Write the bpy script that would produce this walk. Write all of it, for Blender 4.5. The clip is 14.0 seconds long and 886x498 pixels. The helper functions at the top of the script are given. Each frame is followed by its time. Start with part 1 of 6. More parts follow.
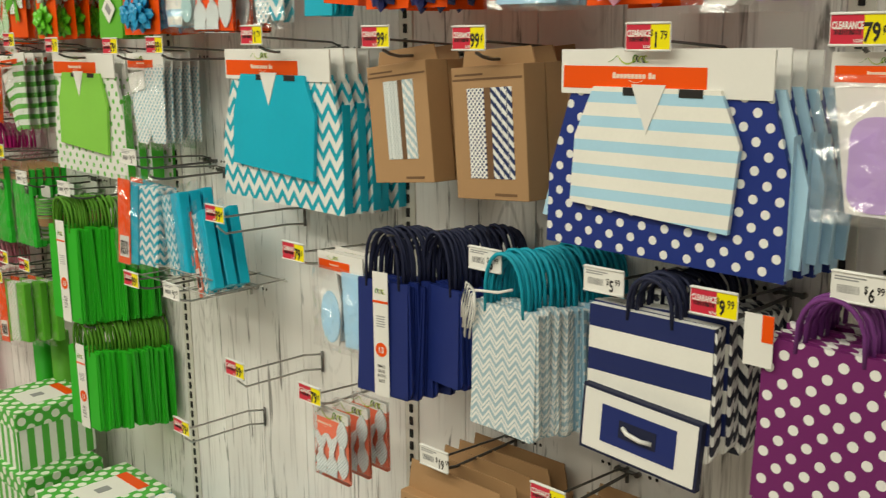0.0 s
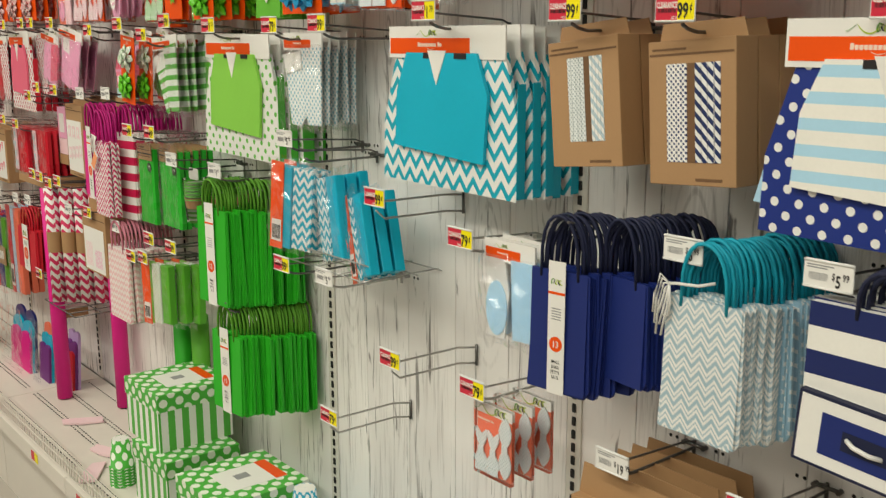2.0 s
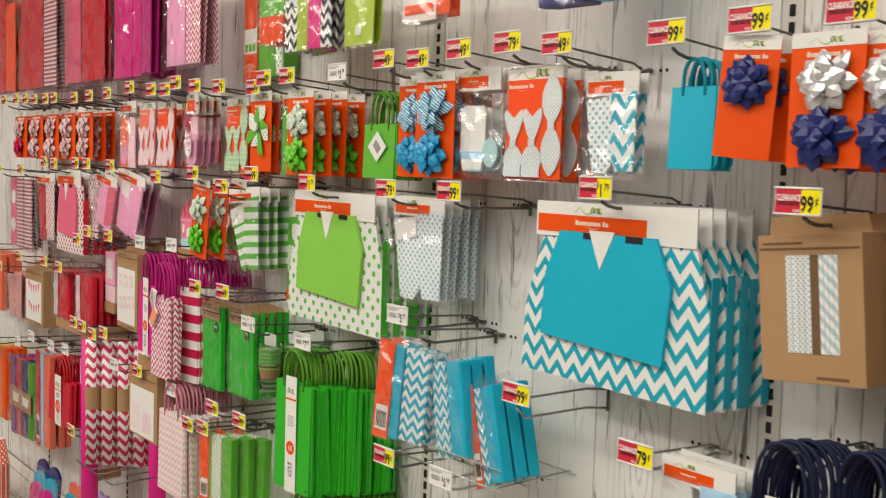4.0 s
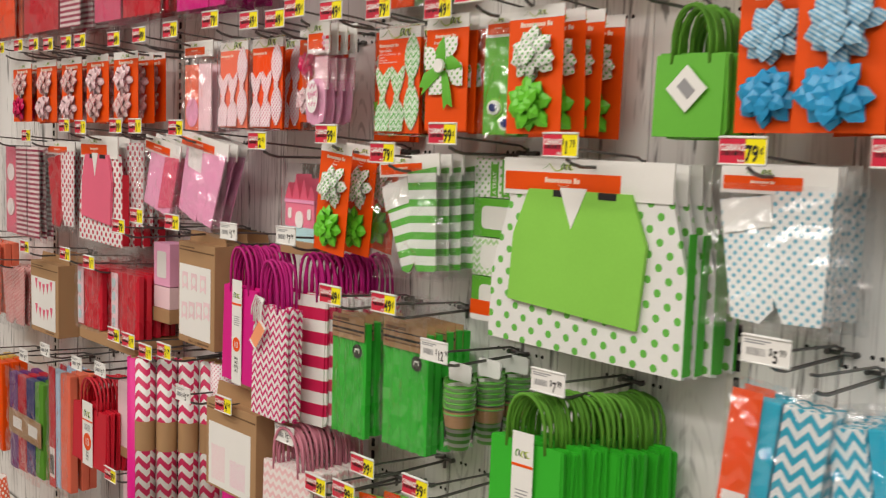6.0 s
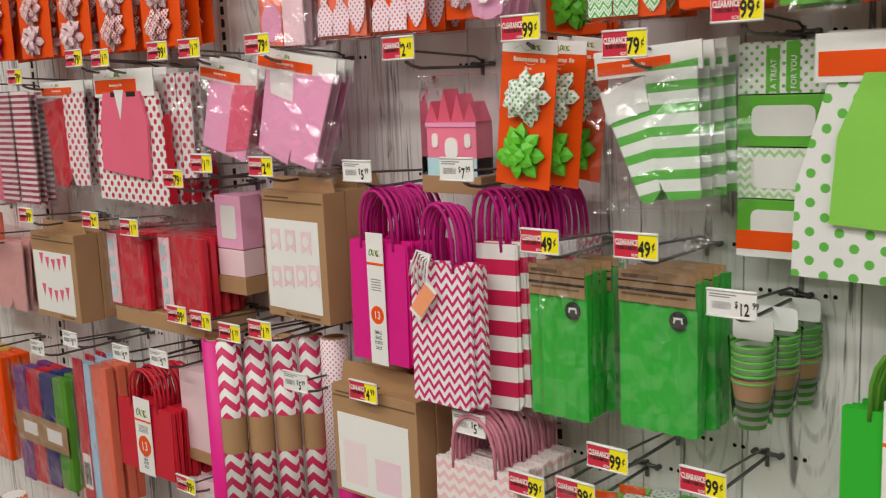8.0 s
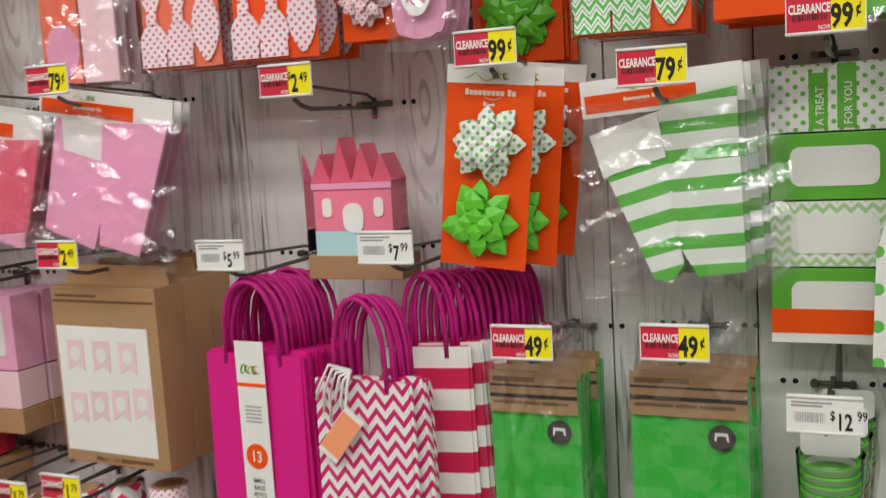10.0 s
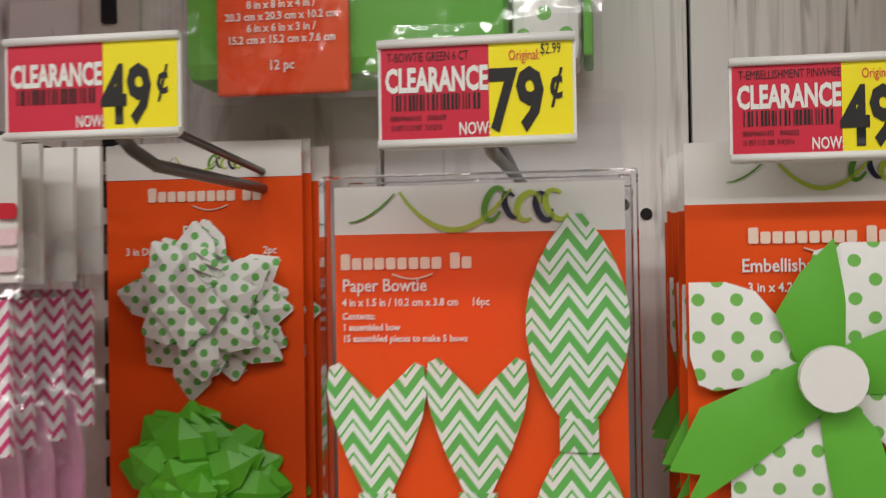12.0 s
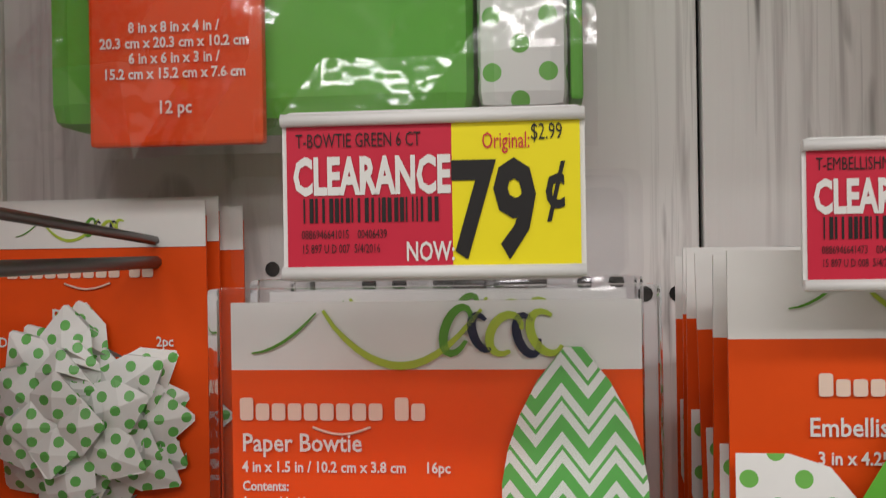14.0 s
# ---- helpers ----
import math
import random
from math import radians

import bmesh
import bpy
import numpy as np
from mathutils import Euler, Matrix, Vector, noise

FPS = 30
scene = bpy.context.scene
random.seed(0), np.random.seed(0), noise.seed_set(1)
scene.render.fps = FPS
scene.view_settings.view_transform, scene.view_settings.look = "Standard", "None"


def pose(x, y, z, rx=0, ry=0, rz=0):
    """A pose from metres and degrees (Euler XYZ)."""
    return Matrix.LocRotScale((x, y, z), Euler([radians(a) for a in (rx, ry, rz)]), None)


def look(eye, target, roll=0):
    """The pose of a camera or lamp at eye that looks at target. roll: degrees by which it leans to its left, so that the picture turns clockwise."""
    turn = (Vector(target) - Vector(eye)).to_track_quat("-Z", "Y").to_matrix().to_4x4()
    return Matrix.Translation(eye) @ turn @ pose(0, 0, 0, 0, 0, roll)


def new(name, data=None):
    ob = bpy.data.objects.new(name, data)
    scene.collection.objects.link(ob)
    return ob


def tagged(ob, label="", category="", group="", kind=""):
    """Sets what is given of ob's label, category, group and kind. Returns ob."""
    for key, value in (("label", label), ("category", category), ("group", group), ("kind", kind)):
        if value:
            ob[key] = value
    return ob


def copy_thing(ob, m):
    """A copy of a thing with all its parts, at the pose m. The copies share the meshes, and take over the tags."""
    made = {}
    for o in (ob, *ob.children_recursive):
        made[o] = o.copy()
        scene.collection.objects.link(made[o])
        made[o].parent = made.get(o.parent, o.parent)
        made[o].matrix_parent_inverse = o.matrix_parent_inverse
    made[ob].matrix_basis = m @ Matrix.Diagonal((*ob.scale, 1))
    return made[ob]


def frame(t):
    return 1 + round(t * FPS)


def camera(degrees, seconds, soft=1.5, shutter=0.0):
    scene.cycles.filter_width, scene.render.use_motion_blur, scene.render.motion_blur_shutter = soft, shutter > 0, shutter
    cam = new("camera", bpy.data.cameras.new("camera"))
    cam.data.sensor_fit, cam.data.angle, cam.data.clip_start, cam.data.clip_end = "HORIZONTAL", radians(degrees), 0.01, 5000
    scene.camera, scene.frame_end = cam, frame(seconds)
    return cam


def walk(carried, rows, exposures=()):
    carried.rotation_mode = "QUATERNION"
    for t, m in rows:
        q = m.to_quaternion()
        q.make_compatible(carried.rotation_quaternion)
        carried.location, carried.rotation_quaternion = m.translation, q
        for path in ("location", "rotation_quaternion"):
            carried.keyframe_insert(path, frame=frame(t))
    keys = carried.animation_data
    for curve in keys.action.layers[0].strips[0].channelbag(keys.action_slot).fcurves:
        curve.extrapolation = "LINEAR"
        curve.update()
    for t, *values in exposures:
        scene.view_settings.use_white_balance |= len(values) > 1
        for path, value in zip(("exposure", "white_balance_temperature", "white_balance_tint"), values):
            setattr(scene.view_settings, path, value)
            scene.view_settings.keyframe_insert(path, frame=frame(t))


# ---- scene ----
cam = camera(47.9, 14.0, soft=1.15, shutter=0.3)
PATH = [
    (0, (0.079, 0.028, 1.623), (-1.299, 1.416, 1.207), -0.5),
    (0.5, (0.057, -0.022, 1.601), (-1.361, 1.324, 1.178), 0.5),
    (1, (0.024, -0.038, 1.57), (-1.414, 1.279, 1.125), 1.0),
    (1.5, (-0.020, -0.014, 1.563), (-1.497, 1.256, 1.109), 0.6),
    (2, (-0.066, 0.002, 1.586), (-1.582, 1.239, 1.169), -0.1),
    (2.5, (-0.115, -0.002, 1.614), (-1.656, 1.22, 1.251), -0.5),
    (3, (-0.198, -0.019, 1.633), (-1.746, 1.216, 1.356), 0.2),
    (3.2, (-0.232, -0.028, 1.653), (-1.782, 1.21, 1.404), 0.4),
    (5.3, (-0.966, -0.042, 1.631), (-2.446, 1.301, 1.54), 3.4),
    (5.5, (-1.069, -0.04, 1.626), (-2.535, 1.315, 1.498), 2.9),
    (6, (-1.32, 0.0, 1.601), (-2.768, 1.365, 1.402), 1.8),
    (6.5, (-1.513, 0.014, 1.575), (-2.937, 1.395, 1.326), 1.1),
    (7, (-1.674, -0.004, 1.576), (-3.058, 1.406, 1.262), -0.5),
    (7.2, (-1.74, -0.031, 1.576), (-3.107, 1.392, 1.245), -1.0),
    (9.3, (-2.263, 0.025, 1.521), (-3.292, 1.717, 1.237), -3.2),
    (9.5, (-2.313, 0.056, 1.526), (-3.268, 1.792, 1.25), -3.1),
    (10, (-2.422, 0.164, 1.555), (-3.219, 1.981, 1.3), -3.4),
    (10.5, (-2.524, 0.285, 1.592), (-3.146, 2.176, 1.399), -3.3),
    (11, (-2.601, 0.445, 1.691), (-3.006, 2.397, 1.534), -2.4),
    (11.5, (-2.595, 0.646, 1.756), (-2.976, 2.608, 1.689), -2.4),
    (12, (-2.588, 0.752, 1.775), (-2.893, 2.729, 1.802), -0.9),
    (12.5, (-2.588, 0.796, 1.799), (-2.79, 2.786, 1.82), -0.6),
    (13, (-2.589, 0.829, 1.802), (-2.78, 2.82, 1.829), -0.5),
    (13.5, (-2.598, 0.848, 1.821), (-2.785, 2.838, 1.879), -0.6),
    (14, (-2.601, 0.86, 1.818), (-2.813, 2.848, 1.815), -0.9),
]
walk(cam, [(t, look(eye, target, roll)) for t, eye, target, roll in PATH],
     exposures=[(0, -0.02, 7300, -1), (3, 0.02, 7000, 5), (6, -0.02, 6800, 11), (9.3, -0.14, 6350, 7), (11.5, -0.16, 6400, 8), (12.2, -0.36, 6450, 11), (14, -0.42, 6350, 12)])

# ---- light: rows of ceiling fluorescents in a store aisle ----
world = bpy.data.worlds.new("store_air")
world.use_nodes = True
world.node_tree.nodes["Background"].inputs[0].default_value = (1.0, 0.93, 0.84, 1)
world.node_tree.nodes["Background"].inputs[1].default_value = 0.02
scene.world = world
LAMP_WATTS = 19.0
LAMP_COLOR = (1.0, 0.965, 0.92)
CEILING = 3.3
LAMPS = [(x, y) for x in (-5.4, -3.9, -2.4, -0.9, 0.6) for y in (-0.55, -1.65)]


# ---- node materials ----
class Net:
    """Small wrapper for writing shader maths."""

    def __init__(self, name):
        self.mat = bpy.data.materials.new(name)
        self.mat.use_nodes = True
        self.tree = self.mat.node_tree
        self.bsdf = self.tree.nodes["Principled BSDF"]

    def node(self, kind, **ins):
        n = self.tree.nodes.new(kind)
        for k, v in ins.items():
            self.put(n.inputs[k], v)
        return n

    def put(self, socket, v):
        if isinstance(v, bpy.types.NodeSocket):
            self.tree.links.new(v, socket)
        else:
            socket.default_value = v

    def m(self, op, a, b=0.0, c=0.0):
        n = self.tree.nodes.new("ShaderNodeMath")
        n.operation = op
        for s, v in zip(n.inputs, (a, b, c)):
            self.put(s, v)
        return n.outputs[0]

    def mix(self, f, a, b):
        n = self.tree.nodes.new("ShaderNodeMix")
        n.data_type = "RGBA"
        self.put(n.inputs[0], f)
        for s, v in ((n.inputs[6], a), (n.inputs[7], b)):
            self.put(s, v if isinstance(v, bpy.types.NodeSocket) else (*v, 1))
        return n.outputs[2]

    def uv(self):
        n = self.tree.nodes.new("ShaderNodeUVMap")
        s = self.tree.nodes.new("ShaderNodeSeparateXYZ")
        self.tree.links.new(n.outputs[0], s.inputs[0])
        return s.outputs[0], s.outputs[1]

    def noise(self, scale, detail=3.0, stretch=(1, 1, 1), space="Object"):
        co = self.tree.nodes.new("ShaderNodeTexCoord")
        mp = self.tree.nodes.new("ShaderNodeMapping")
        mp.inputs["Scale"].default_value = stretch
        self.tree.links.new(co.outputs[space], mp.inputs[0])
        n = self.node("ShaderNodeTexNoise", Scale=scale, Detail=detail)
        self.tree.links.new(mp.outputs[0], n.inputs["Vector"])
        return n.outputs["Fac"]

    def bump(self, h, strength, dist=0.001):
        n = self.node("ShaderNodeBump", Strength=strength, Distance=dist, Height=h)
        self.put(self.bsdf.inputs["Normal"], n.outputs[0])

    def finish(self, color, rough=0.5, metal=0.0, spec=0.4, grain=0.06, wear=9.0, bump=0.15, bscale=60.0):
        """Colour with soft wear at two scales and a fine relief."""
        big, fine = self.noise(wear), self.noise(220.0, 2.0)
        k = self.m("ADD", self.m("MULTIPLY", self.m("SUBTRACT", big, 0.5), grain * 2.4),
                   self.m("MULTIPLY", self.m("SUBTRACT", fine, 0.5), grain))
        rnd = self.tree.nodes.new("ShaderNodeObjectInfo").outputs["Random"]
        k = self.m("ADD", k, self.m("MULTIPLY", self.m("SUBTRACT", rnd, 0.5), grain * 1.5))
        hsv = self.node("ShaderNodeHueSaturation", Value=self.m("ADD", k, 1.0))
        self.put(hsv.inputs["Color"], color if isinstance(color, bpy.types.NodeSocket) else (*color, 1))
        self.put(self.bsdf.inputs["Base Color"], hsv.outputs[0])
        self.put(self.bsdf.inputs["Roughness"], self.m("ADD", rough, self.m("MULTIPLY", self.m("SUBTRACT", big, 0.5), 0.2)))
        self.bsdf.inputs["Metallic"].default_value = metal
        self.bsdf.inputs["Specular IOR Level"].default_value = spec
        if bump:
            self.bump(self.noise(bscale, 3.0), bump, 0.002)
        return self.mat


def plain(name, color, rough=0.55, metal=0.0, spec=0.4, grain=0.06, bump=0.15, bscale=60.0):
    return Net(name).finish(color, rough, metal, spec, grain, 9.0, bump, bscale)


def dots(name, ground, spot, pitch=0.03, radius=0.3, rough=0.5):
    n = Net(name)
    u, v = n.uv()
    u, v = n.m("DIVIDE", u, pitch), n.m("DIVIDE", v, pitch)

    def near(o):
        a = n.m("SUBTRACT", n.m("FRACT", n.m("ADD", u, 40 + o)), 0.5)
        b = n.m("SUBTRACT", n.m("FRACT", n.m("ADD", v, 40 + o)), 0.5)
        return n.m("SQRT", n.m("ADD", n.m("MULTIPLY", a, a), n.m("MULTIPLY", b, b)))

    f = n.m("LESS_THAN", n.m("MINIMUM", near(0), near(0.5)), radius)
    return n.finish(n.mix(f, ground, spot), rough)


def chevron(name, ground, line, pitch=0.03, run=0.03, amp=0.012, share=0.5, rough=0.5, thin=0.0):
    n = Net(name)
    u, v = n.uv()
    zig = n.m("MULTIPLY", n.m("PINGPONG", n.m("ADD", u, 10.0), run / 2), 2 * amp / run)
    f = n.m("LESS_THAN", n.m("FRACT", n.m("DIVIDE", n.m("ADD", n.m("ADD", v, 10.0), zig), pitch)), share)
    if thin:
        g = n.m("FRACT", n.m("DIVIDE", n.m("ADD", n.m("ADD", v, 10.0), zig), pitch))
        near = n.m("LESS_THAN", n.m("ABSOLUTE", n.m("SUBTRACT", g, (1 + share) / 2)), thin)
        f = n.m("MAXIMUM", f, near)
    return n.finish(n.mix(f, ground, line), rough)


def stripes(name, ground, line, pitch=0.03, share=0.5, across=True, slant=0.0, rough=0.5, shift=0.0):
    n = Net(name)
    u, v = n.uv()
    if not across:
        u, v = v, u
    w = n.m("ADD", n.m("ADD", v, 100 * pitch + shift), n.m("MULTIPLY", u, slant))
    f = n.m("LESS_THAN", n.m("FRACT", n.m("DIVIDE", w, pitch)), share)
    return n.finish(n.mix(f, ground, line), rough)


def film(name, gloss=0.10, tint=(0.96, 0.96, 0.97), rough=0.12, wrinkle=0.6):
    """Thin clear packing film: mostly see-through, glossy where it wrinkles."""
    n = Net(name)
    tr = n.node("ShaderNodeBsdfTransparent", Color=(*tint, 1))
    gl = n.node("ShaderNodeBsdfGlossy", Color=(1, 1, 1, 1), Roughness=rough)
    b = n.node("ShaderNodeBump", Strength=wrinkle, Distance=0.008, Height=n.noise(38.0, 3.0))
    fr = n.node("ShaderNodeFresnel", IOR=1.45)
    for s in (gl, fr):
        n.put(s.inputs["Normal"], b.outputs[0])
    mx = n.node("ShaderNodeMixShader", Fac=n.m("ADD", n.m("MULTIPLY", fr.outputs[0], 1.0), gloss * 0.8))
    n.put(mx.inputs[1], tr.outputs[0])
    n.put(mx.inputs[2], gl.outputs[0])
    n.put(n.tree.nodes["Material Output"].inputs[0], mx.outputs[0])
    return n.mat


def board_wood():
    """White-washed printed boards: pale grey with dark vertical grain and knots."""
    n = Net("whitewashed_board")
    rnd = n.tree.nodes.new("ShaderNodeObjectInfo").outputs["Random"]
    co = n.tree.nodes.new("ShaderNodeTexCoord").outputs["Object"]
    off = n.node("ShaderNodeCombineXYZ", X=n.m("MULTIPLY", rnd, 31.0), Y=0.0, Z=n.m("MULTIPLY", rnd, 57.0))
    add = n.tree.nodes.new("ShaderNodeVectorMath")
    n.put(add.inputs[0], co)
    n.put(add.inputs[1], off.outputs[0])

    def layer(stretch, scale, detail, warp=0.0):
        mp = n.tree.nodes.new("ShaderNodeMapping")
        mp.inputs["Scale"].default_value = stretch
        n.put(mp.inputs[0], add.outputs[0])
        t = n.node("ShaderNodeTexNoise", Scale=scale, Detail=detail, Distortion=warp)
        n.put(t.inputs["Vector"], mp.outputs[0])
        return t.outputs["Fac"]

    fine = layer((26, 1, 1.0), 6.0, 5.0, 0.4)
    wide = layer((7, 1, 0.7), 5.0, 4.0, 1.2)
    blot2 = layer((5.0, 1, 0.6), 3.0, 3.0, 0.6)
    blot = layer((2.0, 1, 0.8), 2.5, 3.0)

    def ramp(v, lo, hi):
        r = n.node("ShaderNodeMapRange", Value=v)
        for k, x in zip(("From Min", "From Max"), (lo, hi)):
            r.inputs[k].default_value = x
        return r.outputs[0]

    col = n.mix(ramp(blot, 0.3, 0.7), (0.75, 0.73, 0.71), (0.90, 0.885, 0.865))
    col = n.mix(n.m("MULTIPLY", ramp(fine, 0.51, 0.68), n.m("MULTIPLY", ramp(blot2, 0.47, 0.70), 0.8)), col, (0.24, 0.205, 0.195))
    hair = layer((60, 1, 1.4), 7.0, 4.0, 0.3)
    col = n.mix(n.m("MULTIPLY", ramp(hair, 0.55, 0.63), n.m("MULTIPLY", ramp(blot2, 0.52, 0.64), 0.35)), col, (0.16, 0.15, 0.145))
    # an oval knot figure somewhere along each board
    sep = n.node("ShaderNodeSeparateXYZ", Vector=co)
    knot = n.node("ShaderNodeCombineXYZ", X=n.m("MULTIPLY", n.m("SUBTRACT", sep.outputs[0], 0.02), 16.0), Y=0.0,
                  Z=n.m("MULTIPLY", n.m("SUBTRACT", sep.outputs[2], n.m("ADD", 1.0, n.m("MULTIPLY", rnd, 1.0))), 4.2))
    wave = n.node("ShaderNodeTexWave", Vector=knot.outputs[0], Scale=1.6, Distortion=3.0, Detail=2.0)
    wave.wave_type, wave.rings_direction = "RINGS", "Y"
    far = n.node("ShaderNodeVectorMath")
    far.operation = "LENGTH"
    n.put(far.inputs[0], knot.outputs[0])
    ring = n.m("MULTIPLY", ramp(wave.outputs["Fac"], 0.72, 0.95), n.m("SUBTRACT", 1.0, ramp(far.outputs["Value"], 0.3, 1.1)))
    col = n.mix(n.m("MULTIPLY", n.m("MULTIPLY", ring, ramp(fine, 0.38, 0.55)), 0.45), col, (0.17, 0.16, 0.15))
    crack = n.m("MULTIPLY", ramp(wide, 0.60, 0.66), ramp(fine, 0.40, 0.52))
    col = n.mix(n.m("MULTIPLY", crack, 0.8), col, (0.10, 0.09, 0.085))
    n.put(n.bsdf.inputs["Base Color"], col)
    n.bsdf.inputs["Roughness"].default_value = 0.5
    n.bump(fine, 0.25, 0.0015)
    return n.mat


WHITE = plain("white_card", (0.80, 0.79, 0.76), 0.5, grain=0.03)
ORANGE = plain("orange_card", (0.82, 0.082, 0.004), 0.45, spec=0.25, grain=0.05)
PEACH = plain("peach_card", (0.86, 0.33, 0.16), 0.5)
MARK = plain("pale_print", (0.86, 0.66, 0.54), 0.45, grain=0, bump=0)
PLASTIC = plain("white_plastic", (0.82, 0.82, 0.80), 0.3, grain=0.02, bump=0)
RED = plain("label_red", (0.62, 0.022, 0.055), 0.4, grain=0.03, bump=0)
YELLOW = plain("label_yellow", (0.90, 0.78, 0.01), 0.4, grain=0.03, bump=0)
INK = plain("black_ink", (0.015, 0.014, 0.014), 0.5, grain=0.0, bump=0)
GREY_INK = plain("grey_print", (0.30, 0.30, 0.31), 0.5, grain=0.0, bump=0)
STEEL = plain("dark_wire", (0.16, 0.155, 0.15), 0.38, 0.85, grain=0.08, bump=0)
ZINC = plain("bright_wire", (0.45, 0.44, 0.42), 0.35, 0.85, grain=0.08, bump=0)
UPRIGHT = plain("cream_steel", (0.66, 0.64, 0.58), 0.4, grain=0.04)
SHELF = plain("cream_shelf_steel", (0.70, 0.66, 0.60), 0.4, grain=0.05)
MAGFILM = plain("magenta_poly", (0.62, 0.008, 0.22), 0.25, grain=0.12, bump=0.7, bscale=30)
ROSEFILM = plain("rose_shred", (0.66, 0.10, 0.20), 0.35, grain=0.25, bump=0.9, bscale=90)
HOLE = plain("slot_shadow", (0.012, 0.012, 0.012), 0.8, grain=0, bump=0)
KRAFT = plain("kraft_board", (0.40, 0.235, 0.115), 0.62, grain=0.07, bump=0.2)
KRAFT_DARK = plain("kraft_print", (0.16, 0.085, 0.04), 0.6, grain=0.03, bump=0)
GREEN = plain("green_paper", (0.055, 0.42, 0.030), 0.55)
BAGGREEN = plain("bright_green_paper", (0.025, 0.42, 0.022), 0.5)
LIME = plain("lime_card", (0.25, 0.60, 0.085), 0.5, spec=0.25)
OLIVE = plain("olive_ribbon", (0.42, 0.55, 0.05), 0.4, bump=0)
CORDGREEN = plain("green_cord", (0.10, 0.30, 0.025), 0.7)
TURQ = plain("turquoise_card", (0.0, 0.42, 0.60), 0.42)
TURQCORD = plain("turquoise_cord", (0.0, 0.33, 0.46), 0.6)
BOWBLUE = plain("blue_ribbon", (0.02, 0.32, 0.62), 0.3)
NAVY = plain("navy_paper", (0.008, 0.022, 0.16), 0.5)
NAVYCORD = plain("navy_cord", (0.008, 0.012, 0.045), 0.65)
LTBLUE = plain("pale_blue_card", (0.42, 0.66, 0.84), 0.5)
MAGENTA = plain("magenta_paper", (0.70, 0.008, 0.24), 0.5)
MAGCORD = plain("magenta_cord", (0.50, 0.006, 0.20), 0.6)
PINK = plain("pink_card", (0.80, 0.38, 0.56), 0.5)
PALEPINK = plain("pale_pink_card", (0.82, 0.60, 0.64), 0.5)
ROSE = plain("rose_card", (0.75, 0.13, 0.22), 0.5)
DEEPRED = plain("red_paper", (0.56, 0.012, 0.03), 0.5)
CORAL = plain("coral_card", (0.80, 0.18, 0.10), 0.5)
PURPLE = plain("purple_cord", (0.16, 0.03, 0.20), 0.6)
LAVENDER = plain("lavender_card", (0.52, 0.36, 0.68), 0.5)
SILVER = plain("silver_ribbon", (0.72, 0.72, 0.74), 0.25, 0.5)
GREENFILM = plain("green_poly", (0.035, 0.46, 0.045), 0.28, grain=0.1, bump=0.5, bscale=25)
REDFILM = plain("red_poly", (0.60, 0.02, 0.04), 0.28, grain=0.1, bump=0.5, bscale=25)
YELLOWFILM = plain("yellow_poly", (0.80, 0.50, 0.02), 0.3, grain=0.1, bump=0.5, bscale=25)
SKY = plain("pale_turquoise", (0.45, 0.66, 0.68), 0.5)
CLEAR = film("clear_film", 0.10, rough=0.11, wrinkle=0.55)
CRISP = film("crisp_clear_plastic", 0.01, rough=0.04, wrinkle=0.12)
BOARD = board_wood()
FLOOR = plain("vinyl_floor", (0.40, 0.37, 0.33), 0.3, grain=0.08)
# average tone for the unseen shelving opposite, tuned for its bounce light
FAR_STAND_IN = plain("far_stand_in_tone", (0.24, 0.215, 0.19), 0.8)
CEIL = plain("ceiling_tile", (0.50, 0.49, 0.47), 0.8, grain=0.05)
WHT, GRN = (0.80, 0.80, 0.78), (0.10, 0.45, 0.05)
DOT_GREEN = dots("white_green_dots", WHT, (0.13, 0.48, 0.07), 0.035, 0.165)
DOT_GREEN_S = dots("white_green_small_dots", WHT, (0.16, 0.46, 0.08), 0.013, 0.17)
DOT_NAVY = dots("navy_white_dots", (0.008, 0.028, 0.22), WHT, 0.033, 0.17)
DOT_BLUE = dots("white_blue_dots", WHT, (0.14, 0.44, 0.56), 0.0145, 0.19)
DOT_BOX = dots("green_white_dots", (0.07, 0.42, 0.05), (0.78, 0.82, 0.72), 0.046, 0.25)
DOT_TURQ = dots("turquoise_white_dots", (0.0, 0.33, 0.52), WHT, 0.026, 0.27)
DOT_PURPLE = dots("purple_white_dots", (0.16, 0.012, 0.13), WHT, 0.034, 0.18)
DOT_RED = dots("white_red_dots", WHT, (0.55, 0.03, 0.07), 0.026, 0.22)
DOT_PINK = dots("white_rose_dots", (0.82, 0.74, 0.75), (0.62, 0.14, 0.25), 0.010, 0.18)
CHEV_TURQ = chevron("turquoise_chevron", WHT, (0.0, 0.37, 0.50), 0.033, 0.036, 0.024, 0.44)
CHEV_TURQ_S = chevron("small_turquoise_chevron", WHT, (0.0, 0.37, 0.52), 0.021, 0.024, 0.015, 0.5)
CHEV_BLUE = chevron("pale_blue_chevron", WHT, (0.36, 0.50, 0.58), 0.020, 0.025, 0.015, 0.36, thin=0.06)
CHEV_MAG = chevron("magenta_chevron", WHT, (0.62, 0.015, 0.15), 0.0165, 0.021, 0.013, 0.45)
CHEV_GREEN = chevron("green_chevron", WHT, (0.13, 0.46, 0.10), 0.0125, 0.0135, 0.0088, 0.36, thin=0.055)
CHEV_PINK = chevron("pale_pink_chevron", (0.82, 0.74, 0.72), (0.80, 0.50, 0.52), 0.018, 0.02, 0.009, 0.45)
